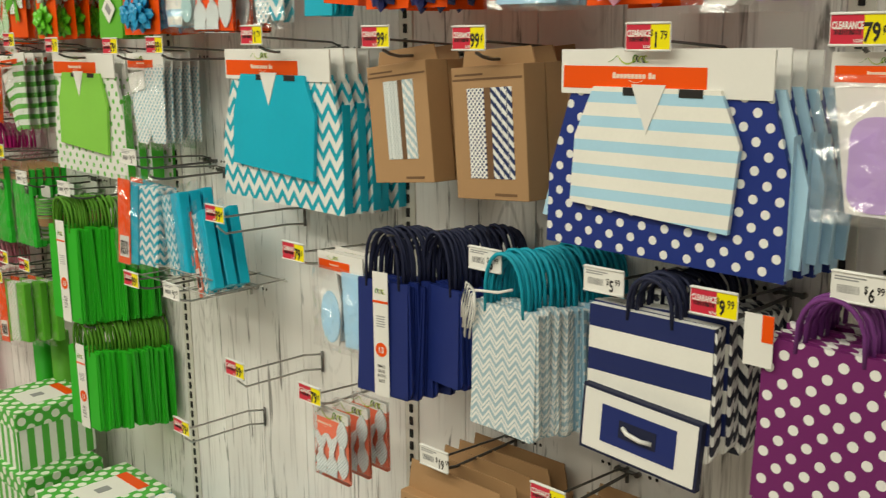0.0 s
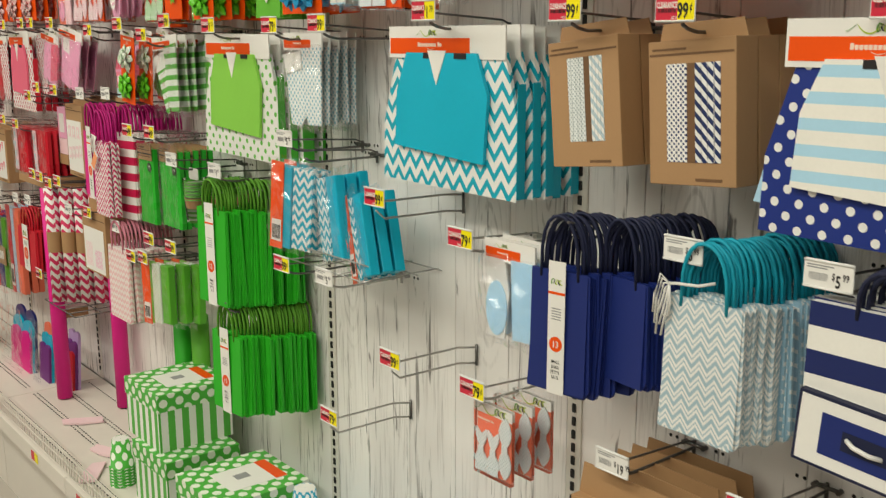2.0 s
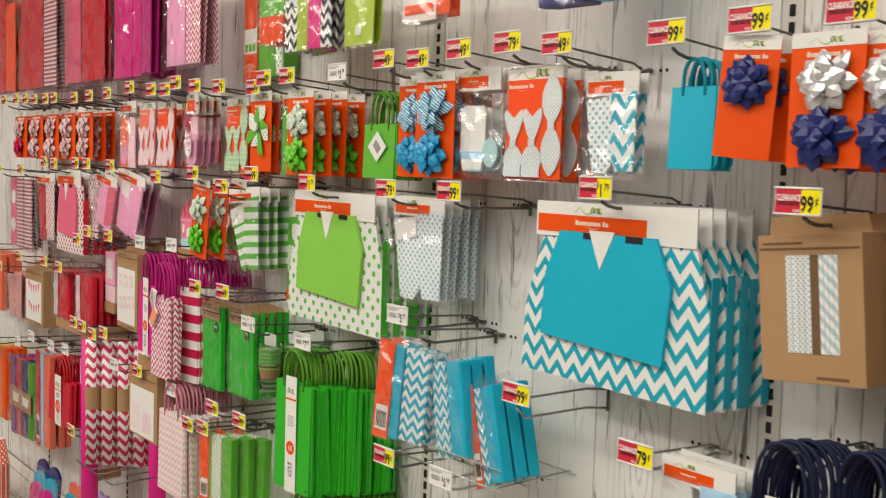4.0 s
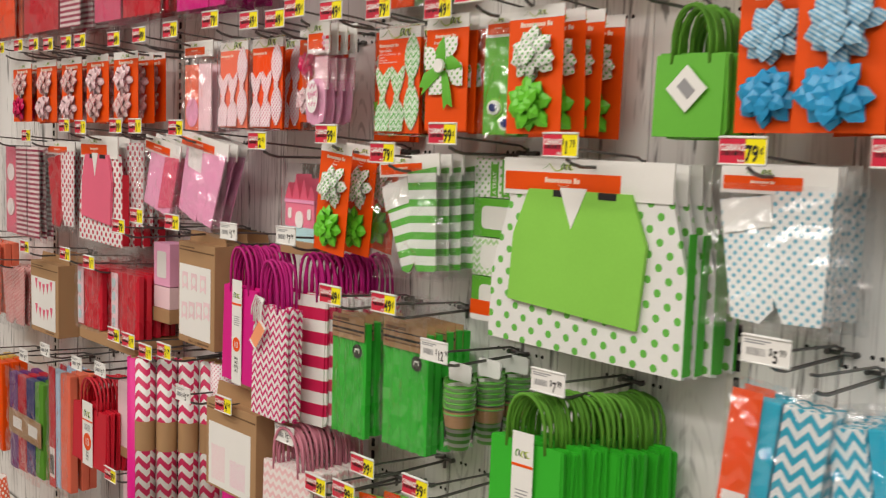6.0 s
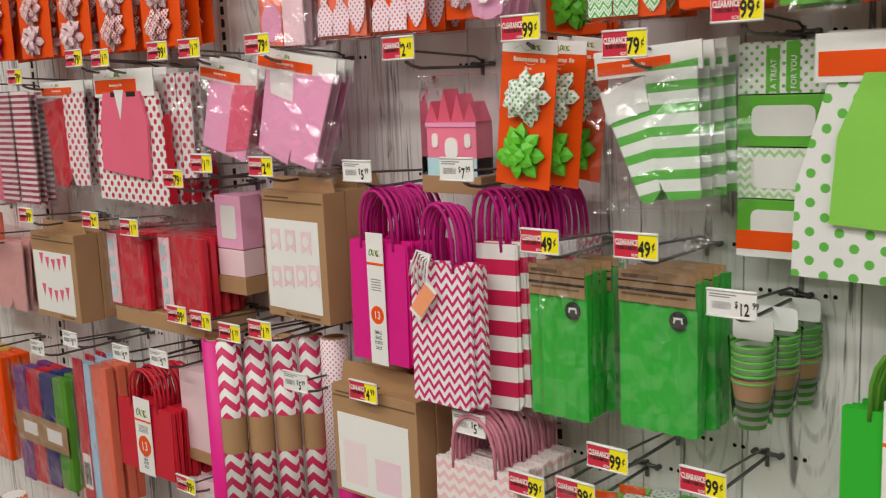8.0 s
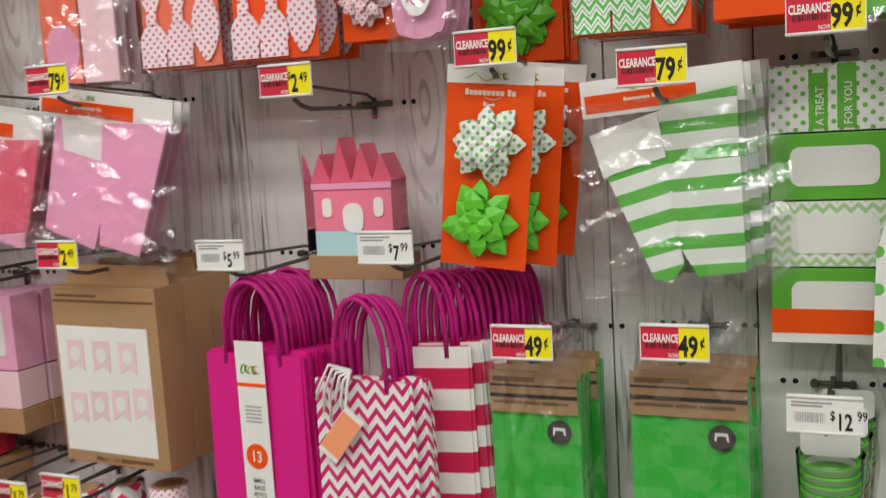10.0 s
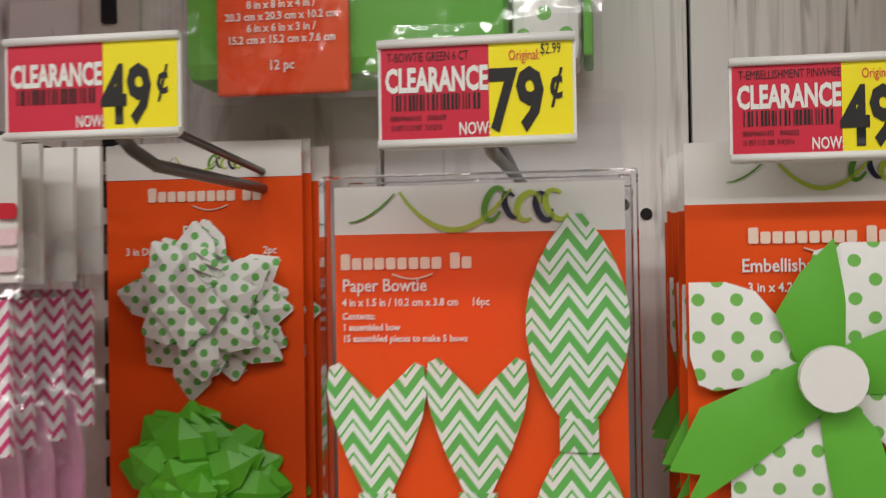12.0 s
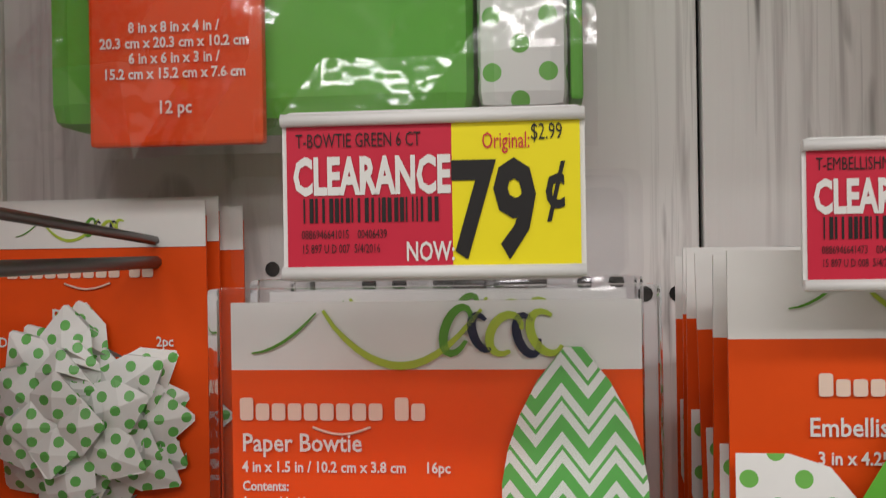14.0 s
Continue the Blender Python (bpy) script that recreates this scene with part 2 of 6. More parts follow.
CHEV_ROLL = chevron("wrap_chevron", WHT, (0.62, 0.02, 0.11), 0.032, 0.040, 0.018, 0.5)
STRIPE_NAVY = stripes("navy_white_stripes", (0.80, 0.79, 0.75), (0.008, 0.018, 0.11), 0.059, 0.5, shift=0.0295)
STRIPE_LT = stripes("pale_blue_stripes", (0.82, 0.81, 0.76), (0.40, 0.66, 0.84), 0.031, 0.45)
STRIPE_GREEN = stripes("green_white_stripes", WHT, (0.10, 0.44, 0.05), 0.028, 0.45)
STRIPE_GREEN_T = stripes("green_white_slanted_stripes", WHT, (0.10, 0.44, 0.05), 0.028, 0.45, slant=-0.22)
STRIPE_BOX = stripes("green_upright_stripes", WHT, (0.09, 0.42, 0.06), 0.040, 0.5, across=False)
STRIPE_RED = stripes("red_white_stripes", (0.80, 0.78, 0.76), (0.58, 0.012, 0.08), 0.046, 0.5)
STRIPE_DIAG = stripes("navy_diagonal", WHT, (0.012, 0.03, 0.12), 0.016, 0.5, slant=1.0)
STRIPE_DIAG_B = stripes("pale_diagonal", WHT, (0.42, 0.55, 0.62), 0.016, 0.5, slant=1.0)
STRIPE_BK = chevron("black_white_zig", WHT, (0.015, 0.018, 0.035), 0.026, 0.030, 0.016, 0.5)
STRIPE_TAG = stripes("maroon_stripes", (0.78, 0.7, 0.68), (0.35, 0.03, 0.08), 0.014, 0.5)
TURQ_STRIPE_BOW = stripes("blue_striped_ribbon", (0.62, 0.76, 0.82), (0.03, 0.30, 0.55), 0.006, 0.5, slant=0.6)
GREENC = plain("leaf_green_card", (0.115, 0.43, 0.035), 0.5)
ROSE2 = plain("castle_rose", (0.78, 0.22, 0.32), 0.5)
PINKCORD = plain("pink_cord", (0.62, 0.22, 0.30), 0.6)
DOT_NAVY_S = dots("white_navy_small_dots", WHT, (0.02, 0.04, 0.14), 0.008, 0.22)
DOT_SILVER = dots("white_grey_small_dots", (0.72, 0.76, 0.76), (0.35, 0.42, 0.45), 0.007, 0.2)
DOT_LTBLUE = dots("pale_blue_blots", (0.74, 0.77, 0.78), (0.32, 0.52, 0.66), 0.019, 0.36)
CHEV_PALE = chevron("pale_green_chevron", (0.78, 0.80, 0.74), (0.40, 0.62, 0.30), 0.010, 0.012, 0.006, 0.5)
STRIPE_CUP = stripes("cup_green_stripes", (0.78, 0.80, 0.74), (0.12, 0.45, 0.05), 0.012, 0.5)
STRIPE_GING = stripes("red_gingham", (0.80, 0.66, 0.62), (0.60, 0.08, 0.08), 0.012, 0.5, slant=1.0)
DOTBOW = dots("dotted_green_ribbon", (0.80, 0.81, 0.78), (0.14, 0.46, 0.10), 0.0105, 0.19, 0.35)
LIMEBOW = plain("lime_ribbon", (0.13, 0.55, 0.03), 0.35)
NAVYBOW = plain("navy_ribbon", (0.012, 0.02, 0.14), 0.3)
CHEV_MAG_S = chevron("fine_magenta_chevron", WHT, (0.62, 0.03, 0.18), 0.0068, 0.0085, 0.005, 0.45)
MAGBOW = plain("magenta_ribbon", (0.62, 0.01, 0.10), 0.35)
PINKBOW = dots("pink_dotted_ribbon", (0.80, 0.62, 0.64), (0.55, 0.10, 0.20), 0.008, 0.15, 0.35)
DOTRBOW = dots("red_dotted_ribbon", (0.80, 0.76, 0.74), (0.60, 0.04, 0.06), 0.009, 0.25, 0.35)


# ---- building blocks ----
def link(name, bm, mat, loc=(0, 0, 0)):
    me = bpy.data.meshes.new(name)
    bm.normal_update()
    bm.to_mesh(me)
    bm.free()
    me.materials.append(mat)
    return new(name, me)


def part(name, bm, mat, parent, label=""):
    ob = link(name, bm, mat)
    ob.parent = parent
    if name in ("barcode", "small_print", "maker_mark"):
        ob["kind"] = "stuff"
    return tagged(ob, label) if label else ob


def thing(name, label, category, m, group=""):
    ob = new(name)
    ob.empty_display_size = 0.02
    ob.matrix_basis = m
    return tagged(ob, label, category, group)


def prism(bm, pts, y0, y1, bend=None):
    """A flat outline (x, z) given a thickness from y0 to y1; UV in metres."""
    uv = bm.loops.layers.uv.verify()
    a = [bm.verts.new((x, y0, z)) for x, z in pts]
    b = [bm.verts.new((x, y1, z)) for x, z in pts]
    faces = [bm.faces.new(a), bm.faces.new(b[::-1])]
    for i in range(len(pts)):
        j = (i + 1) % len(pts)
        faces.append(bm.faces.new((a[j], a[i], b[i], b[j])))
    for f in faces:
        for lp in f.loops:
            c = lp.vert.co
            lp[uv].uv = (c.x + c.y, c.z)
    bmesh.ops.recalc_face_normals(bm, faces=faces)
    return bm


def slab(pts, y0, y1):
    return prism(bmesh.new(), pts, y0, y1)


def rect(x0, x1, z0, z1):
    return [(x0, z0), (x1, z0), (x1, z1), (x0, z1)]


def block(x0, x1, y0, y1, z0, z1, bev=0.0):
    bm = slab(rect(x0, x1, z0, z1), y0, y1)
    if bev:
        bmesh.ops.bevel(bm, geom=bm.edges[:], offset=bev, segments=2, affect="EDGES", profile=0.6)
    uv = bm.loops.layers.uv.verify()
    for f in bm.faces:
        n = f.normal
        for lp in f.loops:
            c = lp.vert.co
            lp[uv].uv = (c.x, c.y) if abs(n.z) > 0.7 else ((c.y, c.z) if abs(n.x) > 0.7 else (c.x, c.z))
    return bm


def tube(path, r, sides=6, bm=None):
    """A round wire or cord along a line of points."""
    bm = bm or bmesh.new()
    pts = [Vector(p) for p in path]
    rings = []
    for i, p in enumerate(pts):
        d = (pts[min(i + 1, len(pts) - 1)] - pts[max(i - 1, 0)]).normalized()
        s = d.cross(Vector((0.31, 0.17, 0.93))).normalized()
        u = s.cross(d)
        rings.append([bm.verts.new(p + r * (math.cos(a) * s + math.sin(a) * u))
                      for a in [2 * math.pi * k / sides for k in range(sides)]])
    for a, b in zip(rings, rings[1:]):
        for k in range(sides):
            f = bm.faces.new((a[k], a[(k + 1) % sides], b[(k + 1) % sides], b[k]))
            f.smooth = True
    for ring, flip in ((rings[0], True), (rings[-1], False)):
        bm.faces.new(ring[::-1] if flip else ring)
    return bm


def round_pts(x0, x1, z0, z1, r, seg=4):
    out = []
    for cx, cz, a0 in ((x1 - r, z1 - r, 0), (x0 + r, z1 - r, 90), (x0 + r, z0 + r, 180), (x1 - r, z0 + r, 270)):
        for k in range(seg + 1):
            a = radians(a0 + 90 * k / seg)
            out.append((cx + r * math.cos(a), cz + r * math.sin(a)))
    return out


def oval(cx, cz, rx, rz, seg=20):
    return [(cx + rx * math.cos(2 * math.pi * k / seg), cz + rz * math.sin(2 * math.pi * k / seg)) for k in range(seg)]


def lathe(profile, seg=20):
    """Turns (radius, z) about the z axis; UV wraps in metres."""
    bm = bmesh.new()
    uv = bm.loops.layers.uv.verify()
    rings = [[bm.verts.new((r * math.cos(2 * math.pi * k / seg), r * math.sin(2 * math.pi * k / seg), z))
              for k in range(seg)] for r, z in profile]
    rad = max(r for r, _ in profile)
    for a, b in zip(rings, rings[1:]):
        for k in range(seg):
            f = bm.faces.new((a[k], a[(k + 1) % seg], b[(k + 1) % seg], b[k]))
            f.smooth = True
            for lp, q in zip(f.loops, (k, k + 1, k + 1, k)):
                lp[uv].uv = (q / seg * 2 * math.pi * rad, lp.vert.co.z)
    return bm


TEXTS = {}


def words(text, size, mat, parent, x, y, z, bold=0.0, squeeze=1.0, align="LEFT", name="lettering"):
    """Raised print in the built-in font, facing the aisle."""
    key = (text, size, bold, squeeze, align, mat.name)
    if key not in TEXTS:
        cu = bpy.data.curves.new("type", "FONT")
        cu.body, cu.size, cu.align_x, cu.offset = text, size, align, bold
        cu.resolution_u = 2
        tmp = bpy.data.objects.new("type", cu)
        me = bpy.data.meshes.new_from_object(tmp)
        me.transform(Matrix.Diagonal((squeeze, 1, 1, 1)))
        me.transform(Matrix.Rotation(radians(90), 4, "X"))
        me.materials.clear()
        me.materials.append(mat)
        bpy.data.objects.remove(tmp)
        TEXTS[key] = me
    ob = new(name, TEXTS[key])
    ob.parent = parent
    ob.location = (x, y, z)
    return ob


WALL_Y = 1.27
TIP_Y = 1.065
rnd = random.Random(7)


def stack(ob, n, dy, jitter=1.0, dx=0.0, dz=0.0):
    """More of the same pack further back on the same hook."""
    m0 = ob.matrix_basis.copy()
    for k in range(1, n):
        copy_thing(ob, Matrix.Translation((dx * k + rnd.uniform(-.002, .002) * jitter, dy * k, dz * k + rnd.uniform(-.002, .002) * jitter)) @ m0
                   @ pose(0, 0, 0, rnd.uniform(-1, 1) * jitter, rnd.uniform(-1.2, 1.2) * jitter, rnd.uniform(-2, 2) * jitter))
    return ob


# ---- the setting ----
def setting(name, bm, mat, label="", category=""):
    return tagged(link(name, bm, mat), label, category, kind="structure")


setting("floor", block(-8, 3, -2.2, 2.2, -0.1, 0), FLOOR, "pale vinyl store floor under the shelving", "floor")
setting("ceiling", block(-8, 3, -2.2, 2.2, CEILING, CEILING + 0.1), CEIL, "white store ceiling above the aisle", "ceiling")
# added slab out of view: replaces the opposite shelving, sets the fill light
setting("wall_south", block(-8, 3, -2.2, -2.1, 0, CEILING), FAR_STAND_IN, "unseen plain slab in place of the stocked shelving opposite", "wall")
setting("wall_west", block(-8, -7.9, -2.1, 2.2, 0, CEILING), CEIL, "plain pale wall at the end", "wall")
setting("wall_east", block(2.9, 3, -2.1, 2.2, 0, CEILING), CEIL, "plain pale wall at the end", "wall")
north = setting("wall_north", block(-7.9, 2.9, WALL_Y + 0.012, 2.2, 0, CEILING), UPRIGHT, "shelving back wall clad in white-washed boards", "wall")

# printed boards, one mesh shared by all
board_bm = block(-0.0791, 0.0791, WALL_Y, WALL_Y + 0.012, 0.33, CEILING, 0.0012)
board = part("board", board_bm, BOARD, north)
x = -2.70 - 0.16 * 31 + 0.08
first = True
while x < 2.8:
    ob = board if first else new("board", board.data)
    ob.parent, ob.location = north, (x, 0, 0)
    first = False
    x += 0.16
setting("board_gap", block(-7.9, 2.9, WALL_Y + 0.008, WALL_Y + 0.0115, 0.33, CEILING), HOLE, "dark joints between the boards", "joint")

UPRIGHTS = [-2.851 + 0.806 * k for k in range(-5, 7)]
slot_me = None
rest_me = None
for x in UPRIGHTS:
    up = thing("upright", "cream steel slotted upright fixed to the boarded wall", "upright", pose(x, WALL_Y - 0.004, 0), "slotted uprights")
    part("channel", block(-0.017, 0.017, 0, 0.004, 0.33, CEILING, 0.001), UPRIGHT, up)
    near = -4.6 < x < 0.4
    for k in range(78 if near else 0):
        if slot_me is None:
            slot = part("slot", slab(round_pts(-0.0042, 0.0042, 0, 0.0165, 0.0012, 2), -0.0022, 0.001), HOLE, up)
            slot_me = slot.data
        else:
            slot = new("slot", slot_me)
            slot.parent = up
        slot.location.z = 0.36 + 0.0254 * k
    if not near:
        if rest_me is None:
            rest = bmesh.new()
            for k in range(110):
                prism(rest, rect(-0.0042, 0.0042, 0.36 + 0.0254 * k, 0.3765 + 0.0254 * k), -0.0022, 0.001)
            ob = part("slot_column", rest, HOLE, up)
            rest_me = ob.data
        else:
            ob = new("slot_column", rest_me)
            ob.parent = up
        ob["kind"] = "stuff"

# ceiling lamps
for x, y in LAMPS:
    lamp = thing("ceiling_light", "white fluorescent ceiling light, switched on", "ceiling light", pose(x, y, CEILING - 0.06), "ceiling lights")
    part("housing", block(-0.62, 0.62, -0.16, 0.16, 0.0, 0.06, 0.004), PLASTIC, lamp)
    for s in (-0.08, 0.08):
        part("tube", tube([(-0.58, s, -0.02), (0.58, s, -0.02)], 0.014, 10), PLASTIC, lamp)
    d = bpy.data.lights.new("lamp", "AREA")
    d.shape, d.size, d.size_y, d.energy, d.color = "RECTANGLE", 1.2, 0.3, LAMP_WATTS, LAMP_COLOR
    l = new("lamp", d)
    l.matrix_basis = pose(x, y, CEILING - 0.10)
    l.parent = None

# base deck with its wire fence and price strip
DECK = 0.33
for k, x in enumerate(UPRIGHTS[:-1]):
    sh = thing("base_shelf", "cream perforated steel base shelf with price rail", "shelf", pose(x, 0, 0), "base shelves")
    part("deck", block(0.002, 0.804, 0.865, WALL_Y - 0.006, DECK - 0.02, DECK, 0.002), SHELF, sh)
    part("front_rail", block(0.002, 0.804, 0.852, 0.864, DECK - 0.05, DECK + 0.004, 0.002), SHELF, sh)
    part("kick_plate", block(0.002, 0.804, 0.90, 0.91, 0.0, DECK - 0.022), SHELF, sh)
    holes = bmesh.new()
    for row in range(7):
        for c in range(38):
            hx, hy = 0.03 + c * 0.0192, 0.91 + row // 2 * 0.10 + row % 2 * 0.014
            for_pts = [(hx - 0.006, hy - 0.0022), (hx + 0.006, hy - 0.0022), (hx + 0.006, hy + 0.0022), (hx - 0.006, hy + 0.0022)]
            holes.faces.new([holes.verts.new((a, b, DECK + 0.0006)) for a, b in for_pts])
    ob = part("perforations", holes, HOLE, sh)
    ob["kind"] = "stuff"
    fence = bmesh.new()
    for c in range(33):
        fx = 0.009 + c * 0.0246
        tube([(fx, 0.872, DECK), (fx, 0.872, DECK + 0.07)], 0.0013, 5, fence)
    for z in (0.004, 0.035, 0.07):
        tube([(0.004, 0.8705, DECK + z), (0.802, 0.8705, DECK + z)], 0.0018, 5, fence)
    part("wire_fence", fence, SHELF, sh)


# ---- hooks and price tags ----
def tag_on(parent, y, price, clearance=True, fine=()):
    """A plastic holder with its printed price label, facing the aisle; its middle at the parent's origin."""
    w, h = 0.063, 0.0295
    part("tag_holder", slab(round_pts(-w / 2, w / 2, -h / 2 - 0.003, h / 2 + 0.003, 0.002), y, y + 0.0016), PLASTIC, parent)
    for s in (-1, 1):
        part("holder_lip", tube([(-w / 2, y - 0.0008, s * (h / 2 + 0.0012)), (w / 2, y - 0.0008, s * (h / 2 + 0.0012))], 0.0014, 6), PLASTIC, parent)
    a, b, c = -w / 2 + 0.001, w / 2 - 0.001, y - 0.0004
    if clearance:
        mid = a + (b - a) * 0.57
        part("red_label", slab(rect(a, mid, -h / 2, h / 2), c, y), RED, parent, "red clearance half of the label")
        part("yellow_label", slab(rect(mid, b, -h / 2, h / 2), c, y), YELLOW, parent, "yellow price half of the label")
        c -= 0.0003
        words("CLEARANCE", 0.0106, WHITE, parent, a + 0.0014, c, 0.0006, 0.00040, 0.555)
        bars = bmesh.new()
        r2 = random.Random(3)
        x = a + 0.0035
        while x < mid - 0.003:
            wd = r2.choice((0.0003, 0.0005, 0.0008))
            prism(bars, rect(x, x + wd, -0.0055, -0.0004), c, c + 0.0002)
            x += wd + r2.choice((0.0004, 0.0006, 0.001))
        part("barcode", bars, INK, parent)
        main = price.strip("$")
        if price.endswith("c"):
            words(price[:-1], 0.0268, INK, parent, mid - 0.0004, c, -0.0122, 0.00085, 0.66)
            words("\u00a2", 0.0145, INK, parent, mid + 0.0190, c, -0.0030, 0.0003, 0.66)
        else:
            words("$", 0.011, INK, parent, mid - 0.0004, c, 0.001, 0.0002, 0.66)
            words(main[:-2], 0.0250, INK, parent, mid + 0.0035, c, -0.0118, 0.0008, 0.62)
            words(main[-2:], 0.0145, INK, parent, mid + 0.0135, c, -0.003, 0.0002, 0.66)
        words("NOW:", 0.0056, WHITE, parent, mid - 0.0098, c, -0.0136, 0.0001, 0.64)
        for text, size, col, fx, fz in fine:
            words(text, size, col, parent, fx, c, fz, 0.0, 0.60)
    else:
        part("white_label", slab(rect(a, b, -h / 2, h / 2), c, y), WHITE, parent, "white price label")
        c -= 0.0003
        bars = bmesh.new()
        r2 = random.Random(4)
        x = a + 0.006
        while x < a + 0.030:
            wd = r2.choice((0.0003, 0.0005, 0.0008))
            prism(bars, rect(x, x + wd, -0.007, 0.002), c, c + 0.0002)
            x += wd + r2.choice((0.0005, 0.0007, 0.001))
        for zz, ww in ((0.010, 0.034), (0.007, 0.026)):
            prism(bars, rect(a + 0.003, a + 0.003 + ww, zz, zz + 0.0016), c, c + 0.0002)
        part("barcode", bars, GREY_INK, parent)
        main = price.strip("$")
        words("$", 0.012, INK, parent, 0.0045, c, -0.004, 0.0002, 0.7)
        words(main[:-2], 0.0210, INK, parent, 0.0095, c, -0.0125, 0.0005, 0.65)
        words(main[-2:], 0.0120, INK, parent, 0.0095 + 0.0085 * len(main[:-2]), c, -0.0035, 0.0002, 0.7)


HOOKS = {}
PEGS = []


def hook(x, z, price="", clearance=True, tip=TIP_Y, wire=None, fine=(), tilt=0.0, turn=0.0, drop=0.030):
    """A peg hook on the boards: lower wire for the goods, upper wire that carries the price tag."""
    wire = wire or STEEL
    key = (price, clearance, tip, wire.name, bool(fine), drop)
    m = pose(x, 0, z, 0, tilt, turn)
    PEGS.append((x, z - 0.026))
    say = ("dark wire peg hook with a red and yellow clearance price tag" if clearance else "dark wire peg hook with a white price tag") if price else "empty dark wire peg hook on the boards"
    if key in HOOKS:
        return copy_thing(HOOKS[key], m)
    ob = thing("peg_hook", say, "hook", m, "peg hooks")
    y0, y1 = WALL_Y - 0.004, tip + 0.004
    part("goods_wire", tube([(0, y0, -drop), (0, y0 - 0.012, -drop), (0, y1 + 0.045, -drop), (0, y1 + 0.025, -drop + 0.004), (0, y1 + 0.012, -drop + 0.010)], 0.0026, 8), wire, ob)
    part("tag_wire", tube([(0.0, y0, -0.022), (0, y0 - 0.02, -0.014), (0, y1 + 0.02, -0.004), (0, y1, 0.0)], 0.002, 6), wire, ob)
    bracket = tube([(-0.019, y0 - 0.001, -0.026), (0.019, y0 - 0.001, -0.026)], 0.0032, 8)
    tube([(0, y0 - 0.002, -0.044), (0, y0 - 0.002, -0.018)], 0.0032, 8, bracket)
    for s in (-0.019, 0.019):
        tube([(s, y0 - 0.006, -0.026), (s, WALL_Y + 0.003, -0.026)], 0.0042, 8, bracket)
    part("bracket", bracket, wire, ob)
    if price:
        tag_on(ob, tip, price, clearance, fine)
    HOOKS[key] = ob
    return ob


def loop_hook(x, z, price, back=WALL_Y):
    """An empty wide loop hook of bright wire with its tag."""
    ob = thing("loop_hook", "empty bright wire loop hook with a clearance tag", "hook", pose(x, 0, z), "loop hooks")
    y0, y1 = back - 0.005, TIP_Y + 0.004
    for dz, nm in ((-0.012, "upper_wire"), (-0.045, "lower_wire")):
        part(nm, tube([(0.022, y0, dz), (0.0, y0 - 0.03, dz), (0, y1 + 0.02, dz + 0.002), (0, y1, min(0, dz + 0.02))], 0.0022, 6), ZINC, ob)
    part("end_wire", tube([(0.022, y0, -0.006), (0.022, y0, -0.05)], 0.003, 6), STEEL, ob)
    tag_on(ob, TIP_Y, price)
    return ob


# ---- kinds of goods; each hangs with its top at its origin, the front facing the aisle (-y) ----
def print_band(bm, pts, width, y):
    """A flat printed ribbon stroke along (x, z) points, thinner towards its ends."""
    n = len(pts)
    prev = None
    for k, (px, pz) in enumerate(pts):
        (ax, az), (bx, bz) = pts[max(k - 1, 0)], pts[min(k + 1, n - 1)]
        d = math.hypot(bx - ax, bz - az) or 1.0
        w = width * (0.35 + 0.65 * math.sin(math.pi * (k + 0.5) / n)) / 2
        ox, oz = -(bz - az) / d * w, (bx - ax) / d * w
        row = [bm.verts.new((px + s * ox, y + t, pz + s * oz)) for s, t in ((1, 0), (-1, 0), (-1, 0.0003), (1, 0.0003))]
        if prev:
            for q in range(4):
                bm.faces.new((prev[q], prev[(q + 1) % 4], row[(q + 1) % 4], row[q]))
        else:
            bm.faces.new(row)
        prev = row
    bm.faces.new(prev[::-1])
    bmesh.ops.recalc_face_normals(bm, faces=bm.faces[:])
    return bm


def squiggle(parent, x, z, s, y, short=False):
    """The curled green ribbons printed at the top of the cards."""
    def put(pts, width, mat, nm):
        part(nm, print_band(bmesh.new(), [(x + s * a, z + s * b) for a, b in pts], width * s, y), mat, parent)

    if not short:
        put([(-3.4 + 1.1 * k / 6, -0.34 + 0.66 * (k / 6) ** 1.8) for k in range(7)], 0.05, CORDGREEN, "printed_line")
        put([(-2.18 + 2.63 * k / 14, 0.36 - 0.92 * math.sin(math.pi * min(1, (k / 14) * 1.02)) ** 0.8) for k in range(15)], 0.13, OLIVE, "printed_ribbon")
    for cx, cz, mt, rx, rz, lean, turn in ((0.05, 0.02, CORDGREEN, 0.20, 0.40, -0.35, 0.86), (0.46, -0.02, NAVYCORD, 0.15, 0.30, 0.35, 0.7), (0.84, -0.05, OLIVE, 0.24, 0.34, -0.5, 0.8),
                                           (1.20, -0.06, NAVYCORD, 0.17, 0.33, 0.3, 0.85), (1.50, -0.02, OLIVE, 0.24, 0.36, 0.45, 0.75)):
        pts = []
        for k in range(15):
            a = 2 * math.pi * turn * k / 14 + 0.6
            u, v = rx * math.cos(a), rz * math.sin(a)
            pts.append((cx + u * math.cos(lean) - v * math.sin(lean), cz + u * math.sin(lean) + v * math.cos(lean)))
        put(pts, 0.15, mt, "printed_curl")


